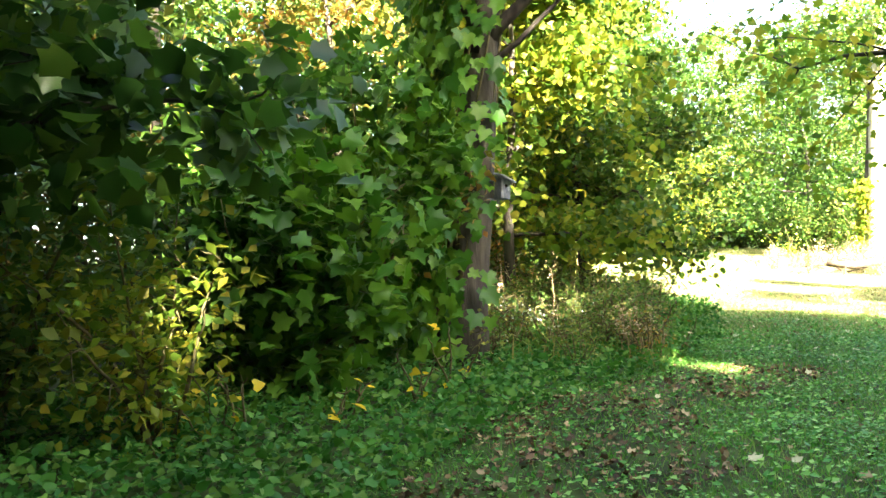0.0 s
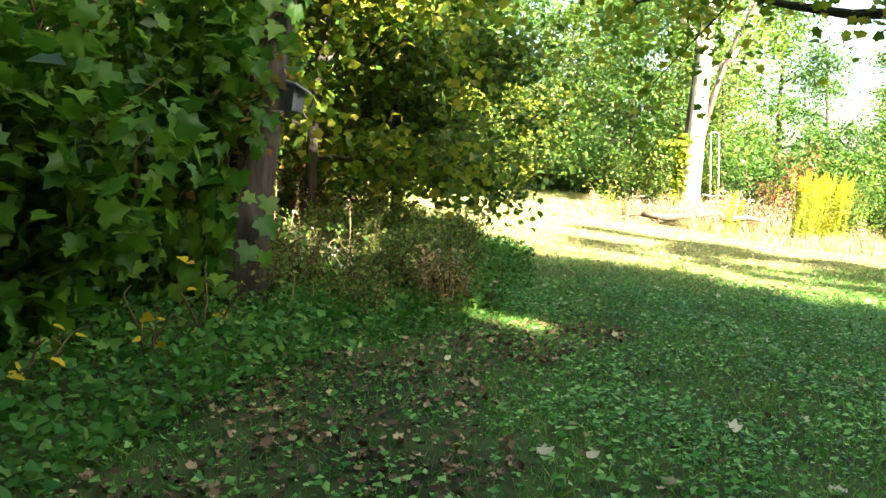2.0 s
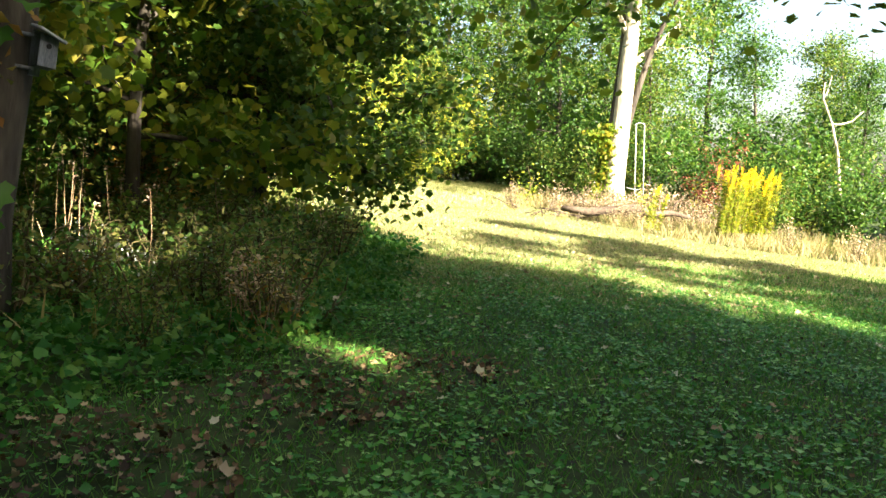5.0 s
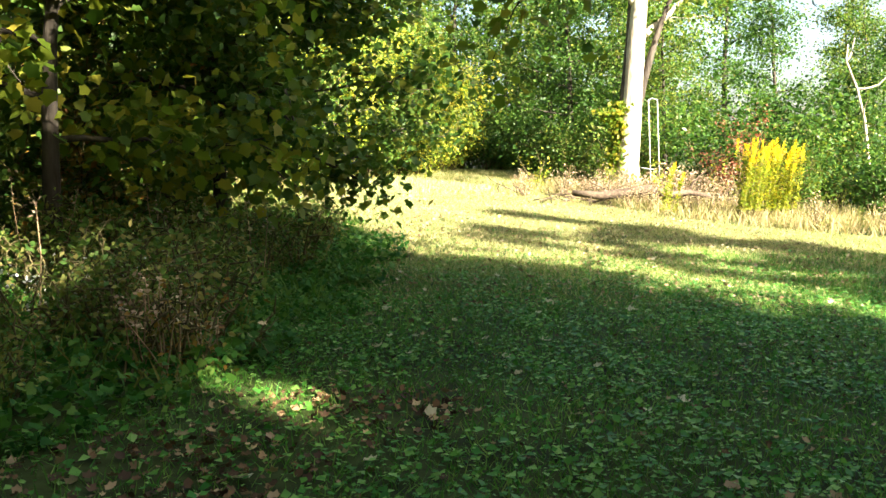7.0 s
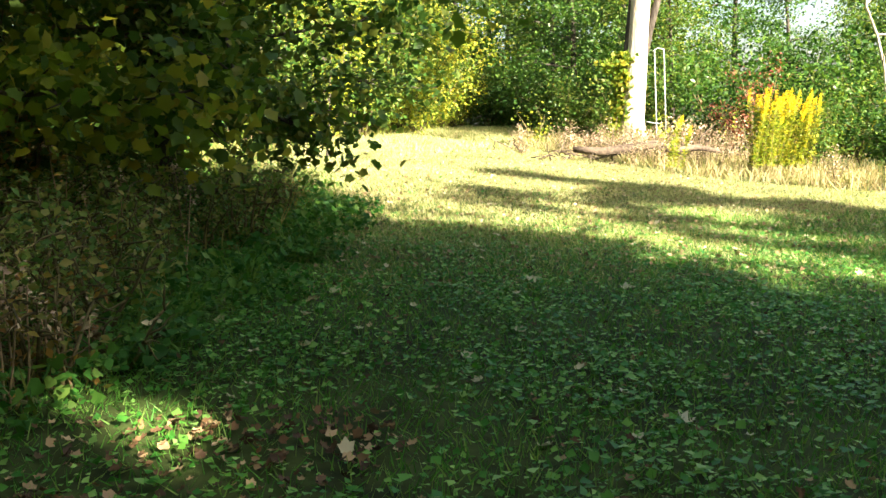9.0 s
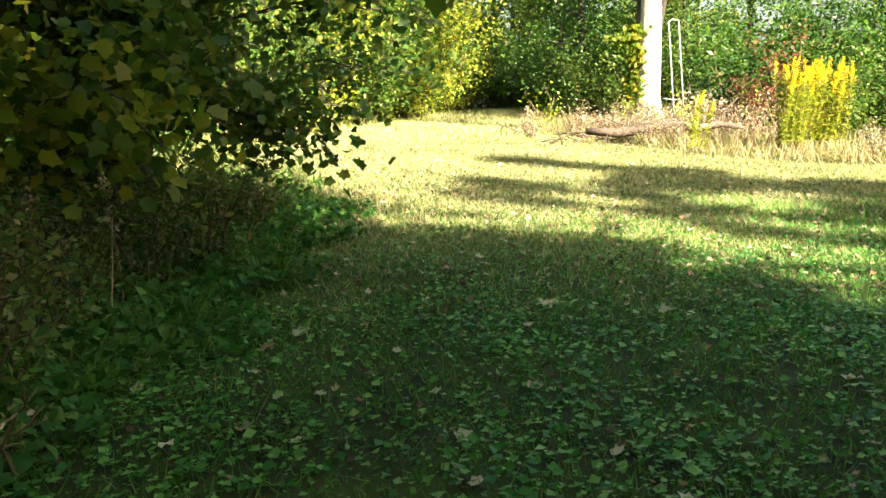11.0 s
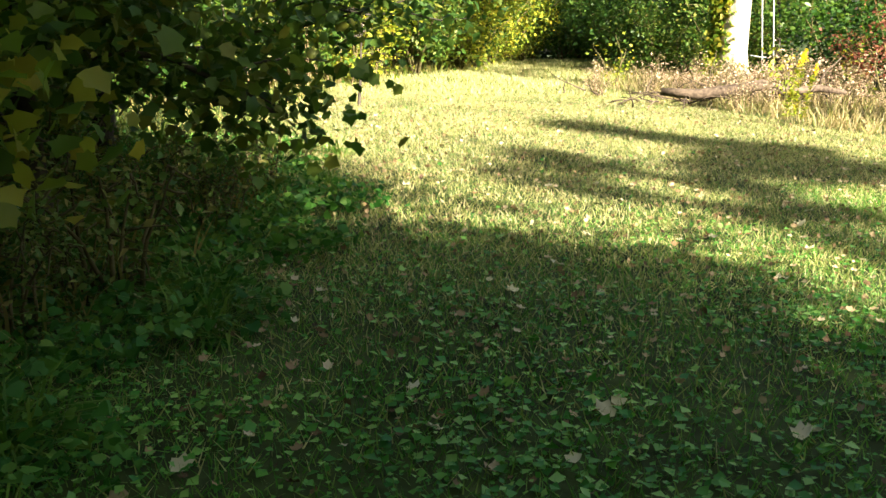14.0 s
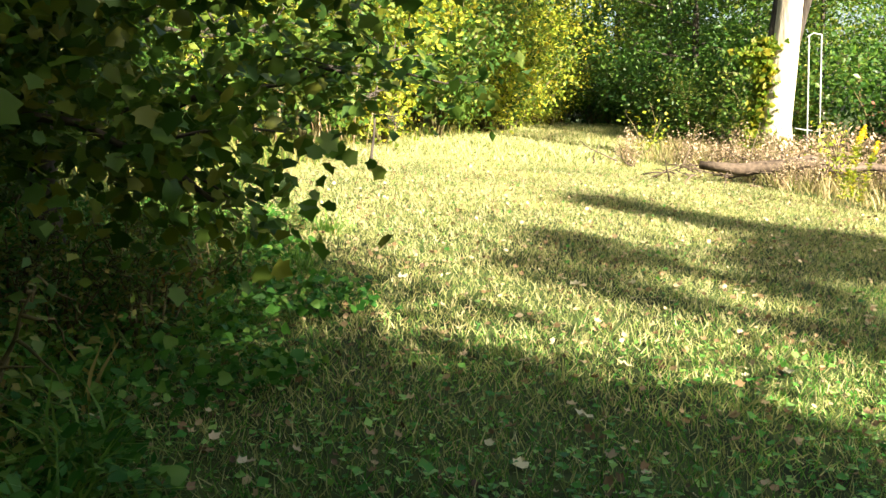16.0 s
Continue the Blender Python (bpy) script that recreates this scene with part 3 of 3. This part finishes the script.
for x, y, k in ((2.5, 11.4, 0.8), (1.2, 10.9, 0.9), (2.9, 12.8, 0.7)):
    again(aster, x, y, 130 * k, k)


for x, y, k in ((4.6, 17.9, 0.6), (4.9, 18.7, 0.65), (5.2, 18.2, 0.45), (4.3, 18.8, 0.7), (4.5, 19.6, 0.6), (5.3, 19.3, 0.4), (4.0, 17.6, 0.7)):
    again(weed, x, y, 211 * y, k)


def dry_stalk_stand(at, seed, n, spread, tall, label):
    rng = np.random.default_rng(seed)
    root = thing("dry_stalks", at, label, "weeds")
    for i in range(n):
        b = rng.normal(size=2) * spread
        z0 = gz(at[0] + b[0], at[1] + b[1]) - at[2]
        path = wander(rng, (b[0], b[1], z0 - 0.03), rng.normal(size=3) * (0.12, 0.12, 0) + (0, 0, 1), tall * rng.uniform(0.6, 1.2), 6, 0.06)
        v, f = tube(path, np.linspace(0.007, 0.003, 7), 4)
        stalk = under("stalk", fast_mesh("stalk", v, f, M_DRYSTEM, True), root)
        m = 14
        q = path[-1] + rng.normal(size=(m, 3)) * (0.02, 0.02, 0.06)
        fw, nr = loose(rng, m, 0.2)
        tagged(under("seed_head", leaves("seed_head", q, rng.uniform(0.02, 0.045, m), PLAIN, L_SEED, fw, nr), stalk), kind="stuff")
    return root


dry_stalk_stand((1.0, 11.9, gz(1.0, 11.9)), 171, 26, 0.7, 1.1, "stand of thin pale dry stalks in the undergrowth")
dry_stalk_stand((2.7, 9.45, gz(2.7, 9.45)), 172, 16, 0.22, 0.55, "reddish dry stalks at the lawn's edge")
dry_stalk_stand((5.2, 29.3, gz(5.2, 29.3)), 173, 30, 0.9, 1.6, "tall pale dry stalks before sunlit bushes")
dry_stalk_stand((2.9, 12.3, gz(2.9, 12.3)), 174, 8, 0.4, 0.9, "few long dry grass stalks among weeds")


shrub("withered_plant", (3.0, 9.85, gz(3.0, 9.85)), "withered brown plant with hanging curled leaves", 175, 0.5, 0.28, 6, 40, 0.055, CURLED, L_DRY, category="weeds", clump=0.05, droop=1.2)


def tussock(at, seed, n, length, mat, label, name="grass_tussock", spread=0.16):
    rng = np.random.default_rng(seed)
    p = np.c_[rng.normal(size=(n, 2)) * spread * 0.5, np.zeros(n)]
    f = rng.normal(size=(n, 3)) * 0.8
    f[:, 2] = 0.8
    root = thing(name, at, label, "grass")
    tagged(under("blade_tuft", leaves("blade_tuft", p, length * rng.uniform(0.6, 1.2, n), (BLADE[0] * (0.6, 1, -1.8), BLADE[1]), mat, f, -np.c_[f[:, :2], np.full(n, -0.2)]), root), kind="stuff")
    return root


tuss = tussock((3.75, 11.7, gz(3.75, 11.7)), 70, 120, 0.44, L_BLADE, "arching tussock of long green grass")
for i, (x, y, s) in enumerate([(4.4, 12.95, 0.9), (3.3, 10.7, 0.8), (3.1, 9.9, 0.7), (4.4, 13.5, 0.9), (4.9, 15.6, 0.7), (5.3, 17.2, 0.8), (5.6, 19, 0.9), (2.6, 11.5, 1.1)]):
    again(tuss, x, y, i * 77, s)


def build_long_grass():
    """Unmown grass along both sides of the mown way."""
    rng = np.random.default_rng(72)
    p = scatter(rng, 60000, -1, 20, 9, 52, lambda x, y: (x < edge_x(y) + 0.1) & (x > edge_x(y) - 1.6 - 1.5 * (y > 20)))
    k = len(p)
    f = rng.normal(size=(k, 3)) * 0.4
    f[:, 2] = 1
    stuff("long_grass", "unmown green and straw grass along the woods", "grass", leaves("long_grass", p, rng.uniform(0.12, 0.4, k), BLADE, L_TALL, f, rng.normal(size=(k, 3))))
    p = scatter(rng, 150000, 13, 40, 8, 52, lambda x, y: (x > right_x(y) - 0.1) & (x < right_x(y) + 3.0 + 6 * rng.random(len(x)) ** 2))
    k = len(p)
    f = rng.normal(size=(k, 3)) * 0.4
    f[:, 2] = 1
    stuff("long_grass", "pale straw-coloured unmown grass and weeds", "grass", leaves("long_grass", p, rng.uniform(0.1, 0.45, k), BLADE, L_STRAW, f, rng.normal(size=(k, 3))))


build_long_grass()


# ---- goldenrod, brush pile, poles ----
def build_goldenrod(at, n, spread, seed, label, tall=1.9):
    rng = np.random.default_rng(seed)
    root = thing("goldenrod_clump", at, label, "wildflowers")
    for i in range(n):
        b = rng.uniform(-1, 1, 2) * (1.75, 0.75) * spread
        h = tall * rng.uniform(0.74, 1.06)
        path = wander(rng, (b[0], b[1], gz(at[0] + b[0], at[1] + b[1]) - at[2] - 0.03), (0.16 + rng.normal() * 0.05, rng.normal() * 0.05, 1), h, 7, 0.03)
        v, f = tube(path, np.linspace(0.008, 0.003, 8), 4)
        stalk = under("stalk", fast_mesh("stalk", v, f, M_STEM, True), root)
        m = 110
        s = rng.uniform(0.15, 0.86, m)
        q = np.c_[[np.interp(s, np.linspace(0, 1, 8), path[:, j]) for j in range(3)]].T
        fw = np.c_[rng.normal(size=(m, 2)), np.full(m, 0.5)]
        under("stalk_leaves", leaves("stalk_leaves", q, rng.uniform(0.06, 0.13, m), (PLAIN[0] * (0.7, 1, 1), PLAIN[1]), L_YEL, fw, np.c_[rng.normal(size=(m, 2)) * 0.3, np.ones(m)]), stalk)
        m = 170
        s = rng.random(m)
        arm = rng.integers(0, 14, m)
        base = path[-1] - (path[-1] - path[-2]) * (arm / 13)[:, None]
        reach = (0.015 + 0.045 * arm / 13) * s
        q = base + np.c_[np.cos(arm * 2.4 + i) * reach + 0.03 * s, np.sin(arm * 2.4 + i) * reach, 0.10 * s - 0.06 * s * s] + rng.normal(size=(m, 3)) * 0.01
        fw, nr = loose(rng, m, -0.4)
        tagged(under("plume", leaves("plume", q, rng.uniform(0.016, 0.032, m), PLAIN, L_GOLD, fw, nr), stalk, "bright yellow flower plume"), kind="stuff")
    return root


build_goldenrod((16.45, 22.5, gz(16.45, 22.5)), 58, 0.46, 80, "tall sunlit clump of yellow goldenrod in bloom")
build_goldenrod((13.9, 22.6, gz(13.9, 22.6)), 3, 0.15, 81, "few thin goldenrod stalks among dry weeds", 1.3)


def build_lawn_tree():
    at = (16.4, 29.4, gz(16.4, 29.4))
    rng = np.random.default_rng(90)
    t = tree("pale_trunk_tree", at, "tall pale-barked tree in full sun beside a brush pile", 91, 15.0, 0.41, 3.6, 5.4, 13000, 0.17, PLAIN, L_MID, M_PALE, (0.1, 0.0), 11, 0.6, 0.6, rise=1.1)
    low = wander(rng, (-0.22, 0.12, -0.1), (0.02, 0, 1), 9.5, 9, 0.03, 0.02)
    v, f = tube(low, np.linspace(0.2, 0.06, 10), 9)
    under("second_stem", fast_mesh("second_stem", v, f, M_BARK, True), t, "darker stem grown against the pale trunk")
    side = wander(rng, (0.2, -0.1, 1.9), (0.36, -0.05, 1), 6.5, 7, 0.04)
    v, f = tube(side, np.linspace(0.15, 0.05, 8), 8)
    under("limb", fast_mesh("limb", v, f, M_BARK, True), t, "dark side limb")
    m = 2100
    h = 3.1 * rng.random(m) ** 0.8
    az = rng.normal(2.75, 0.5, m)
    rad = 0.42 - 0.04 * h + np.abs(rng.normal(size=m)) * (0.12 + 0.22 * np.exp(-((h - 2.75) / 0.3) ** 2) + 0.2 * np.exp(-h / 0.5))
    q = np.c_[0.1 * h + rad * np.cos(az), rad * np.sin(az), h]
    fw, nr = loose(rng, m, 0.5, 0.3)
    vine = thing("trunk_ivy", at, "sunlit yellow-green ivy climbing a pale trunk", "vine")
    under("ivy_leaves", leaves("ivy_leaves", q, rng.uniform(0.07, 0.15, m), HEART, L_WARM, fw, nr), vine)
    shrub("trunk_creeper", (16.05, 28.95, gz(16.05, 28.95)), "sunlit yellow-green creeper round a tree's foot", 92, 0.9, 0.4, 6, 420, 0.1, PLAIN, L_WARM, category="vine", clump=0.2)


build_lawn_tree()


def build_poles():
    root = thing("feeder_hanger", (17.35, 29.35, gz(17.35, 29.35)), "two tall thin grey metal poles joined at the top", "pole")
    for dx in (0, 0.32):
        v, f = tube([(dx, 0, -0.1), (dx - 0.03, 0, 1.5), (dx - 0.06, 0, 3.2)], [0.019, 0.019, 0.017], 8)
        under("pole", fast_mesh("pole", v, f, M_POLE, True), root)
    v, f = tube([(-0.12, 0, 3.14), (0.05, 0, 3.24), (0.27, 0, 3.2)], [0.016] * 3, 6)
    under("crossbar", fast_mesh("crossbar", v, f, M_POLE, True), root)
    v, f = tube([(-0.35, 0, 1.05), (-0.1, 0, 1.0), (0.1, 0, 0.98)], [0.014] * 3, 6)
    under("side_arm", fast_mesh("side_arm", v, f, M_POLE, True), root)


build_poles()


def build_brush():
    rng = np.random.default_rng(95)
    c = Vector((14.7, 25.9, gz(14.7, 25.9) + 0.14))
    log = thing("fallen_branch", c, "long bent dead branch lying on a brush pile", "branch")
    pts = np.array([(-1.6, 0.3, 0.32), (-0.9, 0.0, 0.22), (-0.2, -0.2, 0.28), (0.4, -0.3, 0.36), (1.0, -0.3, 0.16), (1.6, -0.5, 0.22), (2.1, -0.7, 0.1)])
    v, f = tube(pts, [0.08, 0.12, 0.13, 0.12, 0.1, 0.08, 0.04], 9)
    under("main_stem", fast_mesh("main_stem", v, f, M_DEAD, True), log)
    for q in range(5):
        a = pts[rng.integers(1, 6)]
        v, f = tube(wander(rng, a, rng.normal(size=3) + (0.3, 0, 0.5), 0.9, 5, 0.25), np.linspace(0.03, 0.008, 6), 6)
        under("side_branch", fast_mesh("side_branch", v, f, M_DEAD, True), log)
    bits = []
    for q in range(170):
        x, y = rng.normal(0.6, 1.6), rng.normal(0.6, 0.6)
        d = rng.normal(size=3) * (1, 1, 0.25) + (0, 0, 0.15)
        bits.append(tube(wander(rng, (x, y, gz(c.x + x, c.y + y) - c.z + rng.uniform(0.02, 0.3)), d, rng.uniform(0.4, 1.4), 5, 0.2), np.linspace(0.018, 0.005, 6), 5))
    v, f = joined(bits)
    me = fast_mesh("brush_pile", v, f, M_DEAD, True)
    ob = new("brush_pile", me)
    ob.location = c
    tagged(ob, "tangled pile of grey-brown dead sticks", "brush pile", kind="stuff")


build_brush()
dry = shrub("dry_weeds", (16.3, 26.2, gz(16.3, 26.2)), "dry pinkish-brown weeds gone to seed", 97, 1.0, 0.4, 12, 420, 0.055, PLAIN, L_SEED, group="dry weeds by the brush pile", category="weeds", clump=0.09)
heap = shrub("dead_leafy_branches", (17.3, 27.5, gz(17.3, 27.5)), "heap of cut branches with withered pinkish-brown leaves", 96, 1.25, 0.75, 11, 900, 0.085, PLAIN, L_SEED, group="cut branches by the brush pile", category="brush pile", clump=0.12, low=0.05)
for x, y, k in ((18.1, 26.9, 0.9), (16.5, 28.3, 0.75), (15.2, 29.0, 0.6), (17.0, 28.6, 0.7), (18.9, 26.0, 0.8)):
    again(heap, x, y, 70 * x, k)
rd = np.random.default_rng(98)
for i in range(60):
    y = rd.uniform(20.0, 30.5)
    x = float(right_x(y)) + rd.uniform(0.2, 3.6)
    if y > 24.5 or x > 17.8:
        again(dry, x, y, rd.uniform(0, 360), rd.uniform(0.5, 1.1))
for x, y in ((17.0, 18.9), (18.2, 17.8), (19.0, 19.2), (16.2, 20.2), (20.0, 17.0), (13.2, 30.4), (12.8, 29.0)):
    again(dry, x, y, x * 50, 0.8)
shrub("russet_bush", (18.3, 25.7, gz(18.3, 25.7)), "small bush with dark russet leaves", 99, 2.5, 0.6, 7, 900, 0.09, PLAIN, L_RED, low=0.5)
for x, y, s in ((15.6, 25.6, 1), (18.8, 27.6, 2), (21.0, 25.0, 3), (14.2, 31.5, 4), (22.5, 22.5, 5)):
    shrub("sapling", (x, y, gz(x, y)), "thin sunlit sapling with yellow-green leaves", 100 + s, 1.7, 0.25, 3, 160, 0.1, PLAIN, L_YEL, group="saplings among the weeds", category="sapling")

# ---- bright bushes along the far side of the lawn ----
lit = shrub("sunlit_bush", (7.4, 32.0, gz(7.4, 32.0)), "tall sunlit yellow-green bush", 110, 5.2, 2.0, 14, 9500, 0.145, PLAIN, L_YEL, clump=0.32, group="sunlit bushes along the lawn")
lit2 = shrub("sunlit_bush", (9.6, 36.5, gz(9.6, 36.5)), "tall sunlit bush, green turning yellow", 111, 6.0, 2.0, 14, 9500, 0.145, PLAIN, L_MID, clump=0.34, group="sunlit bushes along the lawn")
for i, (x, y, s) in enumerate([(5.6, 29.6, 0.9), (11.8, 40.5, 1.1), (14.0, 44.5, 1.15), (16.0, 48.3, 1.1), (4.0, 31.5, 1.15), (7.0, 36.0, 1.3), (9.6, 41.0, 1.4), (12.0, 46.0, 1.4), (2.0, 29.0, 1.1), (13.0, 42.3, 0.8), (16.9, 49.4, 0.7)]):
    again(lit if i % 3 else lit2, x, y, i * 67, s)
shrub("autumn_bush", (6.4, 33.4, gz(6.4, 33.4)), "tall bush with orange-yellow autumn leaves", 112, 6.0, 1.6, 12, 3600, 0.15, PLAIN, L_FALL, clump=0.3)
tree("lone_sapling", (6.6, 25.6, gz(6.6, 25.6)), "thin dark-stemmed sapling at the lawn's edge", 113, 2.8, 0.03, 0.8, 1.2, 140, 0.1, PLAIN, L_MID, M_BARK, (0.08, 0), 7, 0.4, 0.15)

# ---- trees of the woods ----
W1 = tree("woodland_tree", (-3.5, 13.5, gz(-3.5, 13.5)), "tall green broadleaf woodland tree", 120, 13.0, 0.17, 3.2, 3.0, 8000, 0.19, PLAIN, L_MID, M_BARK, (0.02, 0), 13, group="trees of the woods", clump=0.55)
W2 = tree("woodland_tree", (-6.0, 17.0, gz(-6.0, 17.0)), "tall dark green woodland tree", 121, 14.0, 0.2, 3.6, 2.2, 9000, 0.20, PLAIN, L_DARK, M_BARK, (-0.02, 0), 14, group="trees of the woods", clump=0.6)
W3 = tree("woodland_tree", (-1.0, 18.0, gz(-1.0, 18.0)), "woodland tree turning yellow and brown", 122, 11.0, 0.13, 2.8, 3.0, 6000, 0.17, PLAIN, L_FALL, M_BARK, (0.03, 0), 12, group="trees of the woods", clump=0.5)
WOODS = [(-5.5, 11.0, 0.8), (-8, 13, 1.0), (-2.2, 22, 1.0), (-7, 22, 1.1), (2.0, 25.5, 0.9), (-3, 28, 1.1), (-10, 18, 1.1), (3.5, 36, 1.1), (-2, 35, 1.2), (7, 44, 1.2),
         (2, 44, 1.2), (11, 50, 1.2), (6, 53, 1.3), (-9, 30, 1.3), (-13, 24, 1.3), (-8, 8.5, 0.9), (-11, 11, 1.1), (-6.5, 40, 1.4),
         (17, 56, 1.1), (20, 58, 1.2), (23, 57, 1.1), (26, 55, 1.1), (15, 60, 1.3), (19, 64, 1.4), (24, 63, 1.4), (29, 60, 1.3),
         (22, 48, 1.0), (24, 44, 0.95), (27, 50, 1.1), (20.5, 42, 0.85), (23, 38.5, 0.9), (28, 41, 0.9),
         (21, 34.5, 0.62), (24.5, 32.5, 0.6), (28, 32, 0.6), (26, 28.5, 0.5), (30, 27, 0.52), (29, 22, 0.45), (33, 24, 0.55), (35, 30, 0.6), (31, 36, 0.7), (38, 26, 0.6), (34, 19, 0.5), (-14, 14, 1.1), (-12, 7, 0.9), (-16, 20, 1.2), (-9.5, 5.0, 0.7), (-18, 11, 1.2), (-13, 32, 1.3)]
for i, (x, y, s) in enumerate(WOODS):
    again((W1, W2, W1, W3)[i % 4] if x < 12 else (W1, W2)[i % 2], x, y, i * 83, s)
low1 = shrub("thicket", (20.6, 31.0, gz(20.6, 31.0)), "dense dark green thicket under trees", 130, 3.2, 1.6, 12, 3600, 0.17, PLAIN, L_DARK, clump=0.35, group="thickets along the tree line")
low2 = shrub("thicket", (23.4, 28.0, gz(23.4, 28.0)), "green thicket in front of the trees", 131, 2.6, 1.4, 12, 3200, 0.15, PLAIN, L_MID, clump=0.3, group="thickets along the tree line")
for i, (x, y, s) in enumerate([(19, 34, 1.0), (21.5, 37, 1.2), (18.5, 37.5, 0.9), (20, 40.5, 1.1), (22, 44, 1.2), (22.5, 29.8, 1.1), (25.5, 25.5, 1.1), (26.5, 22.5, 1.0), (28, 19.5, 1.0), (24.8, 30.5, 1.3),
                               (28, 25.5, 1.3), (31, 20.5, 1.2), (18, 54.5, 1.1), (20.5, 54, 1.2), (23, 53, 1.2), (25.5, 51.5, 1.2), (15.5, 54, 1.2), (21.5, 50.5, 1.0), (24, 47.5, 1.1), (19.6, 57, 1.5), (22.3, 56, 1.4), (17, 58, 1.5), (13, 53, 1.4), (21, 23.8, 0.7), (23.2, 21.5, 0.8), (25.3, 18.8, 0.8), (21.2, 27.3, 0.8), (30, 17, 1.0), (27.5, 16.5, 0.8), (14.5, 57, 1.8), (11, 56, 1.8), (18.5, 60, 1.8), (21, 62, 1.8), (25, 58, 1.8), (28, 55, 1.7), (9, 52, 1.6), (6, 48, 1.6), (23, 59, 1.8), (16, 62, 1.9), (3, 40, 1.5), (1, 34, 1.5), (-2, 31, 1.5)]):
    again(low1 if i % 2 else low2, x, y, i * 59, s)



def build_snag(at):
    rng = np.random.default_rng(151)
    root = thing("bare_snag", at, "bare bleached dead branch rising out of the thicket", "dead tree")
    stem = np.array([(0.5, 0, -0.1), (0.45, 0, 1.4), (0.3, 0, 2.6), (0.0, 0, 3.6), (-0.4, 0, 4.4), (-0.35, 0, 4.9)])
    v, f = tube(stem, [0.065, 0.055, 0.045, 0.036, 0.028, 0.015], 7)
    under("trunk", fast_mesh("trunk", v, f, M_PALE, True), root)
    for a, d, n in ((stem[3], (1, 0.1, 0.1), 1.1), (stem[4], (0.6, 0, 0.7), 0.8), (stem[2], (-0.4, -0.2, 0.8), 0.8)):
        v, f = tube(wander(rng, a, d, n, 5, 0.2, 0.1), np.linspace(0.035, 0.012, 6), 6)
        under("limb", fast_mesh("limb", v, f, M_PALE, True), root)


build_snag((22.3, 25.9, gz(22.3, 25.9)))

# overhanging bough's tree, and unseen trees behind the walker, placed to shade the lawn
tree("shade_tree", (8.0, 7.4, gz(8.0, 7.4)), "large tree with green boughs reaching over the lawn", 140, 9.0, 0.26, 4.1, 3.3, 16000, 0.1, MAPLE, L_WARM, M_BARK, (-0.05, 0.05), 16, 0.15, 0.34, top_taper=0.75, rise=0.06)


def caster(u, v):
    return u * 0.90 - v * 0.43, u * 0.43 + v * 0.90


for i, (u, v, tall, wide) in enumerate([(10.0, -10.0, 11.2, 2.6), (6.3, -10.5, 15.0, 3.2), (2.6, -11, 19, 3.6), (-1.2, -11, 21, 3.8), (-5.0, -11, 21, 3.8), (-9.0, -11, 17, 3.8),
                                        (8.3, -13.5, 17.5, 2.1), (10.2, -14.0, 15.8, 3.3), (4.4, -15, 17, 3.6), (0.4, -16, 25, 4.6), (-4, -16, 25, 4.6), (-8, -16, 21, 4.6),
                                        (13.6, -10.0, 9.3, 2.2), (17.6, -10.5, 12.3, 2.0), (21.6, -10, 9.0, 2.2), (25.6, -10, 9.3, 2.2), (30.0, -10, 10.4, 2.4), (4.2, -8.0, 16.0, 1.6)]):
    x, y = caster(u, v)
    tree("shade_tree", (x, y, gz(x, y)), "broad leafy tree shading the lawn", 200 + i, tall, 0.022 * tall, wide, 1.4, 9500, 0.46, PLAIN, L_MID, M_BARK, (0, 0), 17, 0.4, 0.05 * tall, group="shade trees", top_taper=0.35)
# trees added out of view to keep skylight off the left undergrowth
for i, (x, y, tall) in enumerate([(-5.5, 0.5, 12.0), (-8.5, 3.5, 13.0), (-4.5, -4.5, 13.0), (-9.5, -3.0, 14.0)]):
    tree("shade_tree", (x, y, gz(x, y)), "unseen leafy tree added to darken the woods' edge", 260 + i, tall, 0.2, 3.6, 1.6, 9000, 0.34, PLAIN, L_DARK, M_BARK, (0, 0), 15, 0.4, 0.5, group="shade trees", top_taper=0.35)
for i, (u, v, tall, wide, count, taper) in enumerate([(14.2, -11.0, 17.4, 0.45, 1800, 0.2), (15.8, -10.0, 16.6, 0.6, 2600, 0.3), (26.5, -11.0, 15.0, 0.9, 7000, 0.3), (11.0, -9.5, 14.3, 1.2, 9000, 0.1),
                                                     (18.6, -14.0, 20.6, 1.7, 10000, 0.7), (18.1, -12.0, 17.0, 1.9, 13000, 0.25)]):
    x, y = caster(u, v)
    tree("shade_tree", (x, y, gz(x, y)), "narrow leafy tree shading the lawn", 240 + i, tall, 0.16, wide, 2.0, count, 0.3, PLAIN, L_MID, M_BARK, (0, 0), 16, 0.4, 0.22, group="shade trees", top_taper=taper)

fallen_leaf_set()
